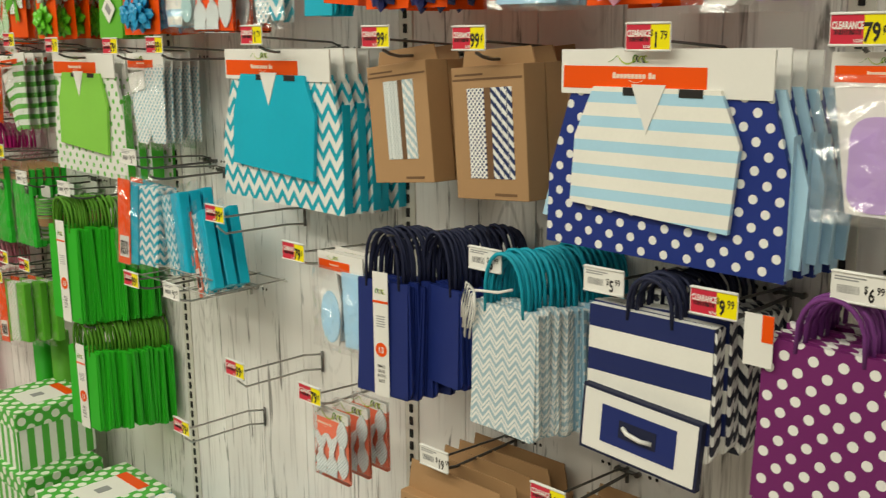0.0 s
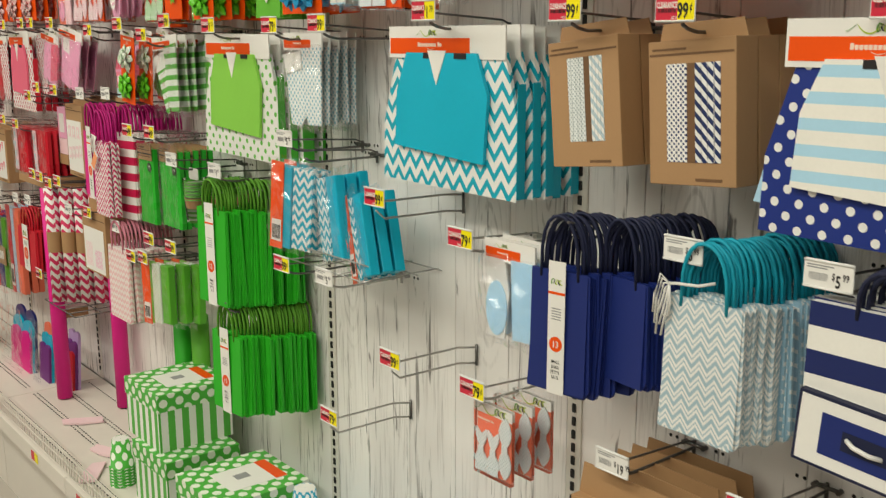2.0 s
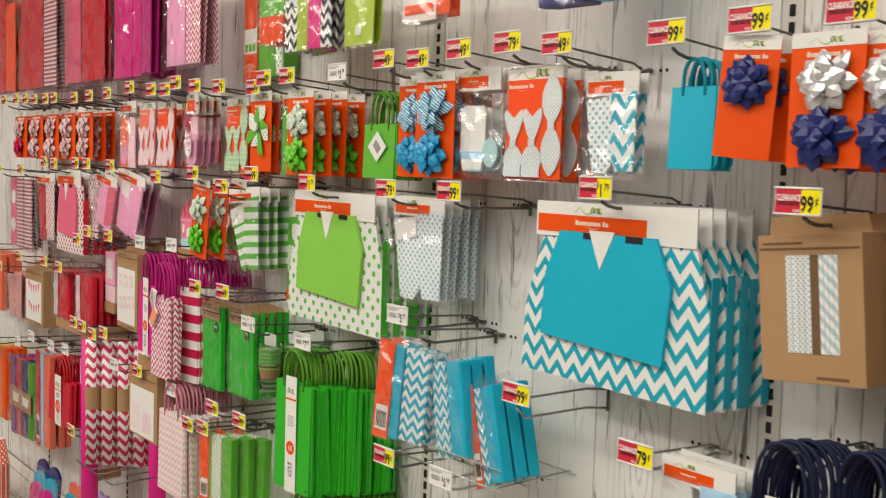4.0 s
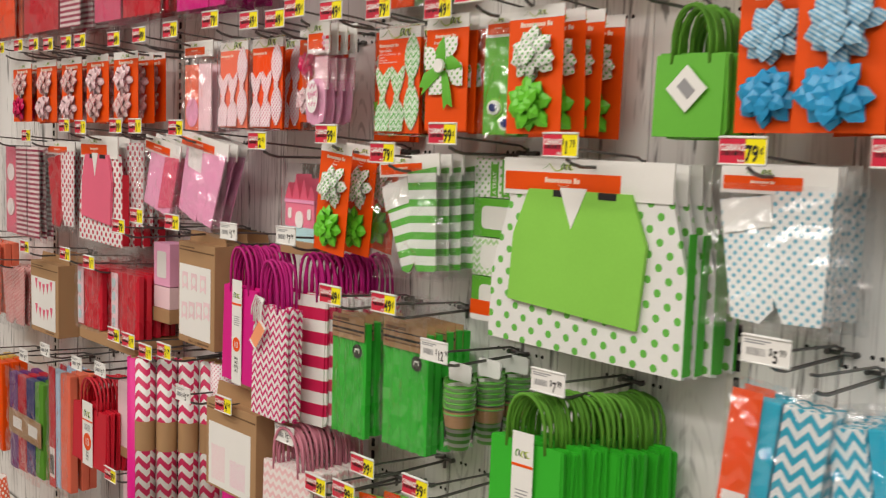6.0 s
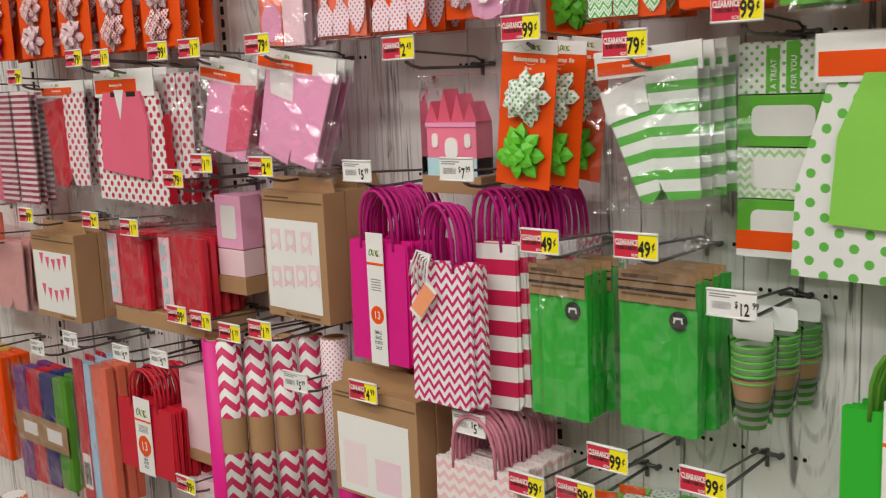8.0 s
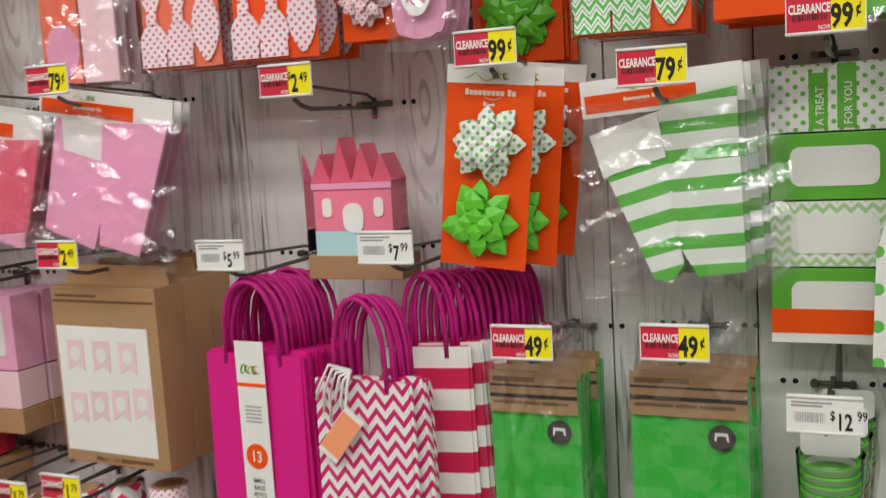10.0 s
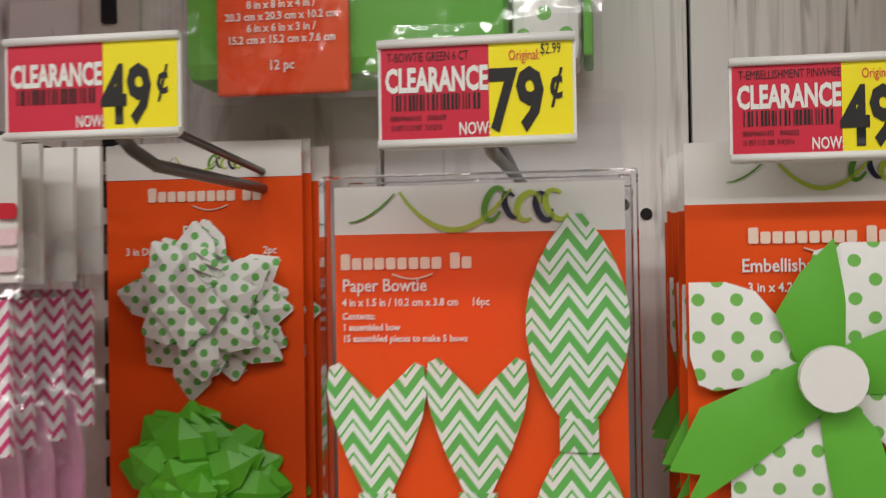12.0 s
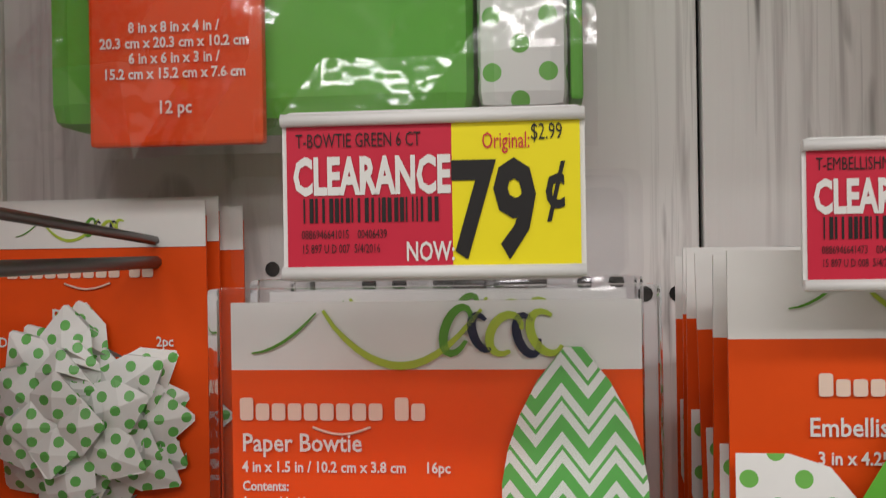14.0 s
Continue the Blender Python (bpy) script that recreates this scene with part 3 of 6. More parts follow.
def brand_bar(parent, x, z, w, y, mat=None):
    """A row of plain raised blocks with a swash where the maker's mark is."""
    bm = bmesh.new()
    h = w * 0.075
    for k in range(11):
        a0 = 0.084 * k + (0.05 if k > 8 else 0.0)
        prism(bm, round_pts(x + w * a0, x + w * (a0 + 0.070), z - h * 0.6, z + h * (0.95 if k in (0, 9) else 0.55), h * 0.18, 2), y, y + 0.0004)
    part("maker_mark", bm, mat or MARK, parent)
    part("swash", tube([(x + w * 0.38 + w * 0.3 * k / 6, y, z - h * 1.05 - h * 0.5 * math.sin(math.pi * k / 6)) for k in range(7)], w * 0.007, 4), mat or MARK, parent)


def header(ob, w, h, bar=ORANGE, share=0.72, y=0.0):
    part("header_card", slab(rect(-w / 2, w / 2, -h, 0.004), y, y + 0.003), WHITE, ob, "white folded header card")
    part("orange_band", slab(rect(-w / 2 + 0.004, -w / 2 + w * share, -h * 0.86, -h * 0.32), y - 0.0006, y), bar, ob, "orange printed band")
    brand_bar(ob, -w / 2 + w * share * 0.38, -h * 0.55, w * 0.22, y - 0.001)
    squiggle(ob, -w * 0.12, -h * 0.14, h * 0.22, y - 0.001)


def gable_pack(x, z, y, w, h, big, small, n=4, dy=0.03, rz=0.0, edge=None, back=None, name="white and patterned"):
    ob = thing("gable_box_pack", name + " gable gift boxes with white header card", "gift boxes", pose(x, y, z, 0, 0, rz), "gable box packs")
    hh = 0.052
    header(ob, w * 0.86, hh)
    t, b = -hh + 0.012, -h
    big_pts = [(-w * 0.5, b + 0.002), (w * 0.5, b - 0.004), (w * 0.5, b + (t - b) * 0.55), (w * 0.42, t), (-w * 0.38, t), (-w * 0.49, b + (t - b) * 0.45)]
    part("large_box", slab(big_pts, 0.003, 0.011), big, ob, "large folded patterned box")
    part("box_edge", slab([(w * 0.5, b), (w * 0.503, b), (w * 0.503, t - 0.05), (w * 0.5, t - 0.05)], 0.004, 0.022), edge or small, ob)
    if back:
        part("back_box", slab([(-w * 0.545, b + 0.035), (w * 0.535, b + 0.012), (w * 0.55, b + (t - b) * 0.5), (w * 0.45, t), (-w * 0.40, t)], 0.013, 0.018), back, ob)
    sb = b + (t - b) * 0.25
    part("small_box", slab([(-w * 0.37, sb + 0.008), (w * 0.30, sb - 0.008), (w * 0.33, sb + (t - sb) * 0.6), (w * 0.25, t - 0.002), (-w * 0.27, t - 0.002), (-w * 0.35, sb + (t - sb) * 0.6)], -0.006, 0.001), small, ob, "small plain folded box")
    part("notch", slab([(-w * 0.10, t + 0.002), (w * 0.04, t + 0.002), (-w * 0.035, t - 0.058)], -0.0072, -0.006), WHITE, ob)
    for s in (-0.09, 0.14):
        part("handle_slot", slab(rect(w * s - 0.016, w * s + 0.016, t - 0.012, t - 0.002), -0.0070, -0.0058), INK, ob)
    return stack(ob, n, dy, 1.0, 0.004)


def bag_film(ob, w, h, top=-0.02, y=-0.004, d=0.012, mat=None):
    bm = bmesh.new()
    nx, nz = 9, 12
    r2 = random.Random(int(w * 1000))
    grid = [[bm.verts.new((-w / 2 + w * i / nx, y - (d * 0.35 * math.sin(math.pi * i / nx) * math.sin(math.pi * j / nz)) + r2.uniform(-.0055, .0030), top - (h + top) * j / nz)) for i in range(nx + 1)] for j in range(nz + 1)]
    for j in range(nz):
        for i in range(nx):
            q = (grid[j][i], grid[j + 1][i], grid[j + 1][i + 1], grid[j][i + 1])
            k = r2.randrange(2)
            for tri in ((q[k], q[k + 1], q[k + 2]), (q[k], q[k + 2], q[(k + 3) % 4])):
                bm.faces.new(tri)
    ob2 = part("clear_bag", bm, mat or CLEAR, ob, "crinkled clear film bag")
    ob2.visible_shadow = False
    return ob2


def treat_pack(x, z, y, w, h, panels, n=4, dy=0.022, rz=0.0, tilt=0.0, label="", head=0.032, bar=ORANGE, cat="treat boxes", dx=0.0):
    """Folded boxes in a clear bag under a header; panels: fractions (outline, material)."""
    ob = thing("treat_box_pack", label, cat, pose(x, y, z, 0, tilt, rz), "bagged packs")
    if head:
        header(ob, w * 0.94, head, bar)
    for k, (pts, mat) in enumerate(panels):
        part("folded_box", slab([((u - 0.5) * w, -head - (h - head) * v) for u, v in pts], 0.001 - 0.0016 * k, 0.004 - 0.0016 * k), mat, ob)
    bag_film(ob, w * 1.10, h * 1.05, -head * 0.6, -0.006)
    return stack(ob, n, dy, 1.5, dx)


def petal_loop(bm, hub, ang, reach, lift, wide, uv, tilt=0.0):
    """One ribbon loop of a bow: a wide band that goes out, creases at its tip and curls back."""
    prof = [(0.05, 0.0, 0.55), (0.45, 0.02, 0.9), (0.80, 0.10, 0.95), (1.10, 0.34, 0.10), (0.84, 0.66, 0.92), (0.58, 0.90, 1.0), (0.32, 0.84, 0.8), (0.10, 0.40, 0.45)]
    ca, sa = math.cos(ang), math.sin(ang)
    prev = None
    for i, (r, hgt, wd) in enumerate(prof):
        rr = r * reach * math.cos(tilt) - lift * hgt * math.sin(tilt)
        hh = lift * hgt * math.cos(tilt) + r * reach * math.sin(tilt)
        ww = wd * wide / 2
        arch = (0.16 if i > 3 else -0.05) * wide * wd
        row = [bm.verts.new((ca * rr - sa * q * ww, -hh - arch * (1 - q * q), sa * rr + ca * q * ww)) for q in (1, 0, -1)]
        if prev:
            for q in (0, 1):
                f = bm.faces.new((prev[q], prev[q + 1], row[q + 1], row[q]))
                for lp in f.loops:
                    lp[uv].uv = (lp.vert.co.x + 0.3 * lp.vert.co.y, lp.vert.co.z)
        else:
            bm.faces.new((hub, row[1], row[0]))
            bm.faces.new((hub, row[2], row[1]))
        prev = row


def bow_mesh(r, seed=1):
    bm = bmesh.new()
    uv = bm.loops.layers.uv.verify()
    r2 = random.Random(seed)
    hub = bm.verts.new((0, 0, 0))
    for n, reach, lift, tilt, off in ((8, r * 1.16, r * 0.30, 0.02, 0), (6, r * 1.0, r * 0.40, 0.36, 0.45), (4, r * 0.84, r * 0.46, 0.74, 0.1), (2, r * 0.6, r * 0.42, 1.05, 0.6)):
        for k in range(n):
            petal_loop(bm, hub, 2 * math.pi * k / n + off + r2.uniform(-.22, .22), reach * r2.uniform(0.88, 1.08), lift, r * r2.uniform(0.56, 0.70), uv, tilt + r2.uniform(-.12, .12))
    return bm


BOWS = {}


def bow(parent, mat, x, z, r, y=0.0, name="gift_bow"):
    key = (mat.name, round(r, 4))
    if key in BOWS:
        ob = new(name, BOWS[key])
        ob.parent = parent
    else:
        ob = part(name, bow_mesh(r, len(BOWS)), mat, parent, "folded ribbon star bow")
        BOWS[key] = ob.data
    ob.location = (x, y, z)
    return ob


def bow_card(x, z, y, w, h, mats, n=3, dy=0.035, rz=0.0, tilt=0.0, label="", text=(), dx=0.004, r=None):
    ob = thing("bow_card", label or "orange card with ribbon gift bows under a white top", "gift bow card", pose(x, y, z, 0, tilt, rz), "bow cards")
    part("card", slab(rect(-w / 2, w / 2, -h, 0), 0, 0.0012), ORANGE, ob, "orange backing card")
    part("card_top", slab(rect(-w / 2, w / 2, -0.012, 0.006), -0.0006, 0), WHITE, ob, "white top strip")
    squiggle(ob, w * 0.05, -0.004, 0.009, -0.001)
    brand_bar(ob, -w * 0.28, -0.021, w * 0.6, -0.0008)
    for s, size, tx, tz in text:
        words(s, size, WHITE, ob, tx, -0.0009, tz, 0.0001, 0.9)
    r = (r or w * 0.36) * 0.90
    for k, m in enumerate(mats):
        bow(ob, m, (0.02 - 0.04 * k) * w, -h * (0.36 + 0.40 * k), r, -0.001)
    return stack(ob, n, dy, 1.5, dx)


def leaf(cx, z0, z1, rx, notch=0.0, seg=9):
    """Outline of one leaf of a paper bowtie between z0 and z1."""
    right = [(cx + rx * (0.12 + 0.88 * math.sin(math.pi * k / seg) ** 0.8), z0 + (z1 - z0) * k / seg) for k in range(seg + 1)]
    left = [(2 * cx - a, b) for a, b in right[::-1]]
    return right + left


def heart(cx, z0, z1, rx):
    """Outline of a folded half bowtie: narrow at z0, two rounded shoulders with a dip at z1."""
    t = z1 - z0
    right = [(0.12, 0.0), (0.30, 0.12), (0.62, 0.36), (0.88, 0.62), (0.98, 0.82), (0.92, 0.97), (0.74, 1.0), (0.40, 0.88), (0.0, 0.74)]
    return [(cx + rx * a, z0 + t * b) for a, b in right] + [(cx - rx * a, z0 + t * b) for a, b in right[-2::-1]]


def tab_sheet(half, high, y):
    """A single sheet of stiff clear film with rounded corners."""
    bm = bmesh.new()
    bm.faces.new([bm.verts.new((a, y, b)) for a, b in round_pts(-half, half, 0.0, high, 0.004)])
    return bm


def tie_pack(x, z, y, w, h, mat, n=3, dy=0.03, rz=0.0, label="", text=(), back=None, tilt=0.0):
    ob = thing("bowtie_pack", label, "paper bowties", pose(x, y, z, 0, tilt, rz), "bowtie packs")
    part("card", slab(rect(-w * 0.46, w * 0.46, -h, -0.022), 0, 0.0012), back or ORANGE, ob)
    part("card_top", slab(rect(-w * 0.46, w * 0.46, -0.022, -0.004), 0, 0.0012), WHITE, ob, "white top strip")
    squiggle(ob, w * 0.05, -0.012, 0.016, -0.0008)
    brand_bar(ob, -w * 0.44, -0.033, w * 0.44, -0.0008)
    for s, size, tx, tz in text:
        words(s, size, WHITE, ob, tx, -0.0009, tz, 0.0001, 0.88)
    for cx, top, bot, rx in ((0.31, -0.016, -h * 0.97, 0.16), (-0.325, -h * 0.385, -h * 0.985, 0.166), (-0.005, -h * 0.375, -h * 0.985, 0.166)):
        cz = (top + bot) / 2
        tall = cx > 0.1
        tie = part("bowtie", slab((leaf if tall else heart)(cx * w, cz + 0.001, top, rx * w), -0.003, -0.001), mat, ob, "folded patterned paper bowtie")
        part("lower_leaf", slab(leaf(cx * w, bot, cz - 0.001, rx * w), -0.003, -0.001), mat, tie)
        if not tall:
            part("folded_strip", slab(rect((cx - 0.15) * w, (cx + 0.15) * w, -h * 0.985, -h * 0.895), -0.0046, -0.0034), mat, tie)
        part("knot", slab(rect(cx * w - 0.007, cx * w + 0.007, cz - 0.006, cz + 0.006), -0.0042, -0.0026), mat, tie)
    box = block(-w / 2, w / 2, -0.006, 0.004, -h - 0.004, 0.0, 0.0015)
    ob2 = part("clear_case", box, CRISP, ob, "clear plastic case")
    ob2.visible_shadow = False
    hang = part("hang_tab", tab_sheet(w * 0.47, 0.030, 0.0042), CRISP, ob, "clear hanging tab")
    hang.visible_shadow = False
    return stack(ob, n, dy, 0.6)


def pinwheel_card(x, z, y, w, h, a, b, n=4, dy=0.022, rz=0.0, text=()):
    ob = thing("pinwheel_card", "orange card with a green and dotted paper pinwheel", "paper pinwheel", pose(x, y, z, 0, 0, rz), "pinwheel cards")
    part("card", slab(rect(-w / 2, w / 2, -h, -0.012), 0, 0.0012), ORANGE, ob)
    part("card_top", slab(rect(-w / 2, w / 2, -0.012, 0.010), 0, 0.0012), WHITE, ob, "white top strip")
    squiggle(ob, w * 0.1, 0.0, 0.013, -0.0008)
    brand_bar(ob, -w * 0.28, -0.024, w * 0.5, -0.0008)
    for s, size, tx, tz in text:
        words(s, size, WHITE, ob, tx, -0.0009, tz, 0.0001, 0.88)
    cx, cz, r = -0.003, -h * 0.41, w * 0.112

    def vane(pts, quarter, y0, bulge, mat, nm):
        bm = bmesh.new()
        uv = bm.loops.layers.uv.verify()
        ca, sa = math.cos(-math.pi / 2 * quarter), math.sin(-math.pi / 2 * quarter)
        n_ = len(pts)
        mx, mz = sum(p[0] for p in pts) / n_, sum(p[1] for p in pts) / n_
        at = lambda a, b, y: bm.verts.new((cx + r * (a * ca - b * sa), y, cz + r * (a * sa + b * ca)))
        rim = [at(a, b, -y0 - (0.0016 if abs(a) + abs(b) > 3 else 0.0)) for a, b in pts]
        mid = at(mx, mz, -y0 - bulge)
        for p, q in zip(rim, rim[1:] + rim[:1]):
            f = bm.faces.new((mid, p, q))
            f.smooth = True
            for lp in f.loops:
                lp[uv].uv = (lp.vert.co.x, lp.vert.co.z)
        part(nm, bm, mat, ob)

    for k in range(4):
        vane([(0, 0), (-3.4, -0.5), (-3.9, -0.3), (-4.15, 0.6), (-4.15, 2.95), (-3.0, 2.95), (-2.1, 2.65), (-1.5, 1.9)], k, 0.0035, 0.004, b, "dotted_vane")
        if k < 2:
            vane([(-0.9, 0.4), (-1.55, 1.95), (-0.8, 3.2), (0.25, 4.3), (0.6, 2.4), (0.55, 0.7)], k, 0.006, 0.005, a, "vane")
    vane([(0.6, -0.6), (-0.3, -0.9), (-0.1, -2.6), (0.2, -4.4), (0.6, -6.4), (1.35, -5.5), (2.5, -6.1), (2.0, -3.8), (1.45, -1.7)], 0, 0.006, 0.004, a, "ribbon_tail")
    vane([(-0.5, 0.6), (-2.2, -0.2), (-3.9, -1.0), (-4.9, -3.0), (-3.9, -3.1), (-4.5, -4.3), (-2.3, -2.8), (0.2, -0.9)], 0, 0.0064, 0.004, a, "ribbon_tail")
    part("button", slab(oval(cx, cz, 0.011, 0.011), -0.0165, -0.012), WHITE, ob, "round white centre")
    return stack(ob, n, dy, 1.2)


def window_box(x, z, y, w, h, d, fills, n=2, rz=0.0, dy=None, label="", tilt=0.0, tab=0.018):
    """A kraft box with a hang flap and a printed or cut-out front."""
    ob = thing("kraft_box", label, "kraft box", pose(x, y, z, 0, tilt, rz), "kraft boxes")
    part("body", block(-w / 2, w / 2, 0, d, -h, -tab, 0.0015), KRAFT, ob)
    part("hang_flap", slab([(-w * 0.5, -tab), (w * 0.5, -tab), (w * 0.46, 0.006), (-w * 0.46, 0.006)], d * 0.55, d * 0.55 + 0.002), KRAFT, ob)
    part("printed_line", slab(rect(-w * 0.48, w * 0.48, -tab - 0.020, -tab - 0.017), -0.0005, 0), KRAFT_DARK, ob)
    bars = bmesh.new()
    prism(bars, rect(-w * 0.45, -w * 0.05, -tab - 0.013, -tab - 0.010), -0.0005, 0)
    prism(bars, rect(w * 0.05, w * 0.35, -h + 0.006, -h + 0.010), -0.0005, 0)
    part("small_print", bars, KRAFT_DARK, ob)
    for (u0, u1, v0, v1), mat, nm in fills:
        if nm.endswith("straw"):
            for q in range(4):
                a, b = u0 + (u1 - u0) * q / 4, u0 + (u1 - u0) * (q + 0.94) / 4
                st = block((a - 0.5) * w, (b - 0.5) * w, -0.0012, 0.002, -tab - (h - tab) * v1, -tab - (h - tab) * v0, 0.001)
                part(nm, st, mat, ob)
            continue
        part(nm, slab(rect((u0 - 0.5) * w, (u1 - 0.5) * w, -tab - (h - tab) * v1, -tab - (h - tab) * v0), -0.0008, 0.0), mat, ob)
    return stack(ob, n, dy or d + 0.004, 0.8)


def cord_loop(x, w, h, y, lean=0.0, sides=5):
    pts = []
    for k in range(11):
        a = math.pi * k / 10
        pts.append((x - w / 2 * math.cos(a), y - lean * math.sin(a), h * (math.sin(a) ** 0.6) - 0.012))
    return pts


def paper_bags(x, z, y, w, h, front, cord, n=8, dy=0.014, rz=0.0, band=True, side=None, hl=0.085, hw=0.5, label="", dx=0.0, thick=0.010, tilt=0.0):
    """Folded paper carrier bags that hang by their cord loops; the origin is the bag's top edge."""
    ob = thing("paper_bag", label, "paper bag", pose(x, y, z, 0, tilt, rz), "paper bags")
    n, dy, thick = round(n * 1.5), dy / 1.5, thick / 1.4
    body = slab([(-w / 2, -h), (w / 2, -h), (w / 2, 0), (-w / 2, 0)], 0, thick)
    for v in body.verts:
        if v.co.z < -h * 0.5:
            v.co.y += 0.002 if v.co.y > 0.004 else -0.004
    part("body", body, front, ob)
    part("side_fold", slab([(w / 2, -h), (w / 2 + 0.006, -h + 0.01), (w / 2 + 0.003, -0.002), (w / 2, 0)], 0.001, thick - 0.001), side or front, ob)
    part("front_handle", tube(cord_loop(0, w * hw, hl, 0.001, 0.004), 0.0030, 6), cord, ob)
    part("back_handle", tube(cord_loop(0.006, w * hw, hl * 0.96, thick - 0.001, -0.003), 0.0030, 6), cord, ob)
    stack(ob, n, dy, 2.0, dx)
    if band:
        bd = tagged(thing("belly_band", "white paper band round the bags with an orange disc", "paper band", pose(x, y, z, 0, tilt, rz), "belly bands"))
        bw = w * 0.30
        part("band", slab(rect(-bw / 2, bw / 2, -h - 0.004, 0.016), -0.0062, -0.0052), WHITE, bd)
        part("disc", slab(oval(0, -h * 0.60, bw * 0.38, bw * 0.38), -0.0068, -0.0062), ORANGE, bd, "orange disc with a white count")
        words("13", bw * 0.46, WHITE, bd, 0, -0.0071, -h * 0.60 - bw * 0.16, 0.0003, 0.9, "CENTER")
        part("orange_line", slab(rect(-bw / 2, bw / 2, -0.036, -0.032), -0.0066, -0.0062), ORANGE, bd)
        squiggle(bd, -bw * 0.26, -0.016, bw * 0.34, -0.0066, True)
        bars = bmesh.new()
        for k in range(9):
            if k > 4:
                continue
            zz = -h * (0.30 + 0.022 * k)
            prism(bars, rect(-bw * 0.28, bw * 0.28, zz - 0.0016, zz), -0.0066, -0.0062)
        part("small_print", bars, GREY_INK, bd)
        for k, s in enumerate(("SMALL", "BAGS", "PETITS", "SACS")):
            words(s, 0.0075, INK, bd, 0, -0.0066, -h * 0.76 - 0.0085 * k, 0.0001, 0.8, "CENTER")
    return ob


def tissue_pack(x, z, y, w, h, mats, rz=0.0, n=1, dy=0.02, tilt=0.0, label="", band=ORANGE, dx=0.0):
    """A slim bag pack in clear film with an orange side band."""
    ob = thing("party_bag_pack", label, "bag pack", pose(x, y, z, 0, tilt, rz), "bag packs")
    k = len(mats)
    for i, m in enumerate(mats):
        part("folded_bag", block(-w / 2 + w * i / k, -w / 2 + w * (i + 1) / k - 0.002, 0.002 * i, 0.022 + 0.002 * i, -h + 0.004 * i, -0.012, 0.003), m, ob)
    if band:
        part("side_band", slab(rect(-w / 2 - 0.002, -w / 2 + w * 0.30, -h - 0.002, -0.004), -0.003, -0.001), band, ob, "orange label band")
        lab = part("barcode_label", slab(rect(-w / 2 + 0.003, -w / 2 + w * 0.27, -h * 0.93, -h * 0.68), -0.0036, -0.003), WHITE, ob)
        bars = bmesh.new()
        for q in range(7):
            prism(bars, rect(-w / 2 + 0.006 + q * w * 0.03, -w / 2 + 0.006 + q * w * 0.03 + w * 0.014, -h * 0.9, -h * 0.74), -0.0042, -0.0036)
        part("barcode", bars, INK, lab)
    bag_film(ob, w + 0.012, h + 0.004, 0.006, -0.007, 0.016)
    return stack(ob, n, dy, 1.5, dx)


def table_cover(x, z, y, w, h, mat, n=4, dy=0.022, rz=0.0, label="", dx=0.0, printed=True):
    ob = thing("table_cover_pack", label, "table cover", pose(x, y, z, 0, 0, rz), "table covers")
    bm = bmesh.new()
    nx = 9
    front = [(-w / 2 + w * i / nx, (0.004 if i % 2 else 0.0)) for i in range(nx + 1)]
    pts = front + [(w / 2, 0.016), (-w / 2, 0.016)]
    lo = [bm.verts.new((a, b, -h)) for a, b in pts]
    hi = [bm.verts.new((a, b, -0.03)) for a, b in pts]
    bm.faces.new(lo[::-1]), bm.faces.new(hi)
    for i in range(len(pts)):
        j = (i + 1) % len(pts)
        bm.faces.new((lo[i], lo[j], hi[j], hi[i]))
    bmesh.ops.recalc_face_normals(bm, faces=bm.faces[:])
    part("folded_cover", bm, mat, ob, "folded plastic table cover")
    if printed:
        part("kraft_header", slab(rect(-w / 2, w / 2, -0.062, -0.018), -0.002, -0.0008), KRAFT, ob, "kraft paper header")
        part("upper_line", slab(rect(-w / 2, w / 2, -0.034, -0.032), -0.0026, -0.002), INK, ob)
        part("black_line", slab(rect(-w / 2, w / 2, -0.046, -0.042), -0.0026, -0.002), INK, ob)
        bars = bmesh.new()
        for a0, a1, z0, z1 in ((-0.46, 0.02, -0.029, -0.024), (-0.46, -0.12, -0.0525, -0.0495), (-0.10, 0.08, -0.0525, -0.0495), (0.10, 0.40, -0.0525, -0.0495)):
            prism(bars, rect(w * a0, w * a1, z0, z1), -0.0026, -0.002)
        part("small_print", bars, KRAFT_DARK, ob)
        part("black_disc", slab(oval(w * 0.28, -0.081, 0.013, 0.013), -0.0012, 0.0), INK, ob, "round black sticker")
        part("table_mark", slab([(w * 0.28 - 0.007, -0.084), (w * 0.28 - 0.005, -0.084), (w * 0.28 - 0.004, -0.079), (w * 0.28 + 0.004, -0.079), (w * 0.28 + 0.005, -0.084), (w * 0.28 + 0.007, -0.084), (w * 0.28 + 0.006, -0.076), (w * 0.28 - 0.006, -0.076)], -0.0016, -0.0012), WHITE, ob)
    bag_film(ob, w + 0.01, h + 0.006, 0.022, -0.005, 0.010)
    return stack(ob, n, dy, 1.2, dx)


def cup(r0=0.026, r1=0.038, h=0.09):
    return lathe([(r0 - 0.002, 0.004), (r0, 0.0), (r1, h), (r1 + 0.002, h), (r1 + 0.002, h + 0.003), (r1 - 0.002, h + 0.003), (r0 - 0.001, 0.006)])


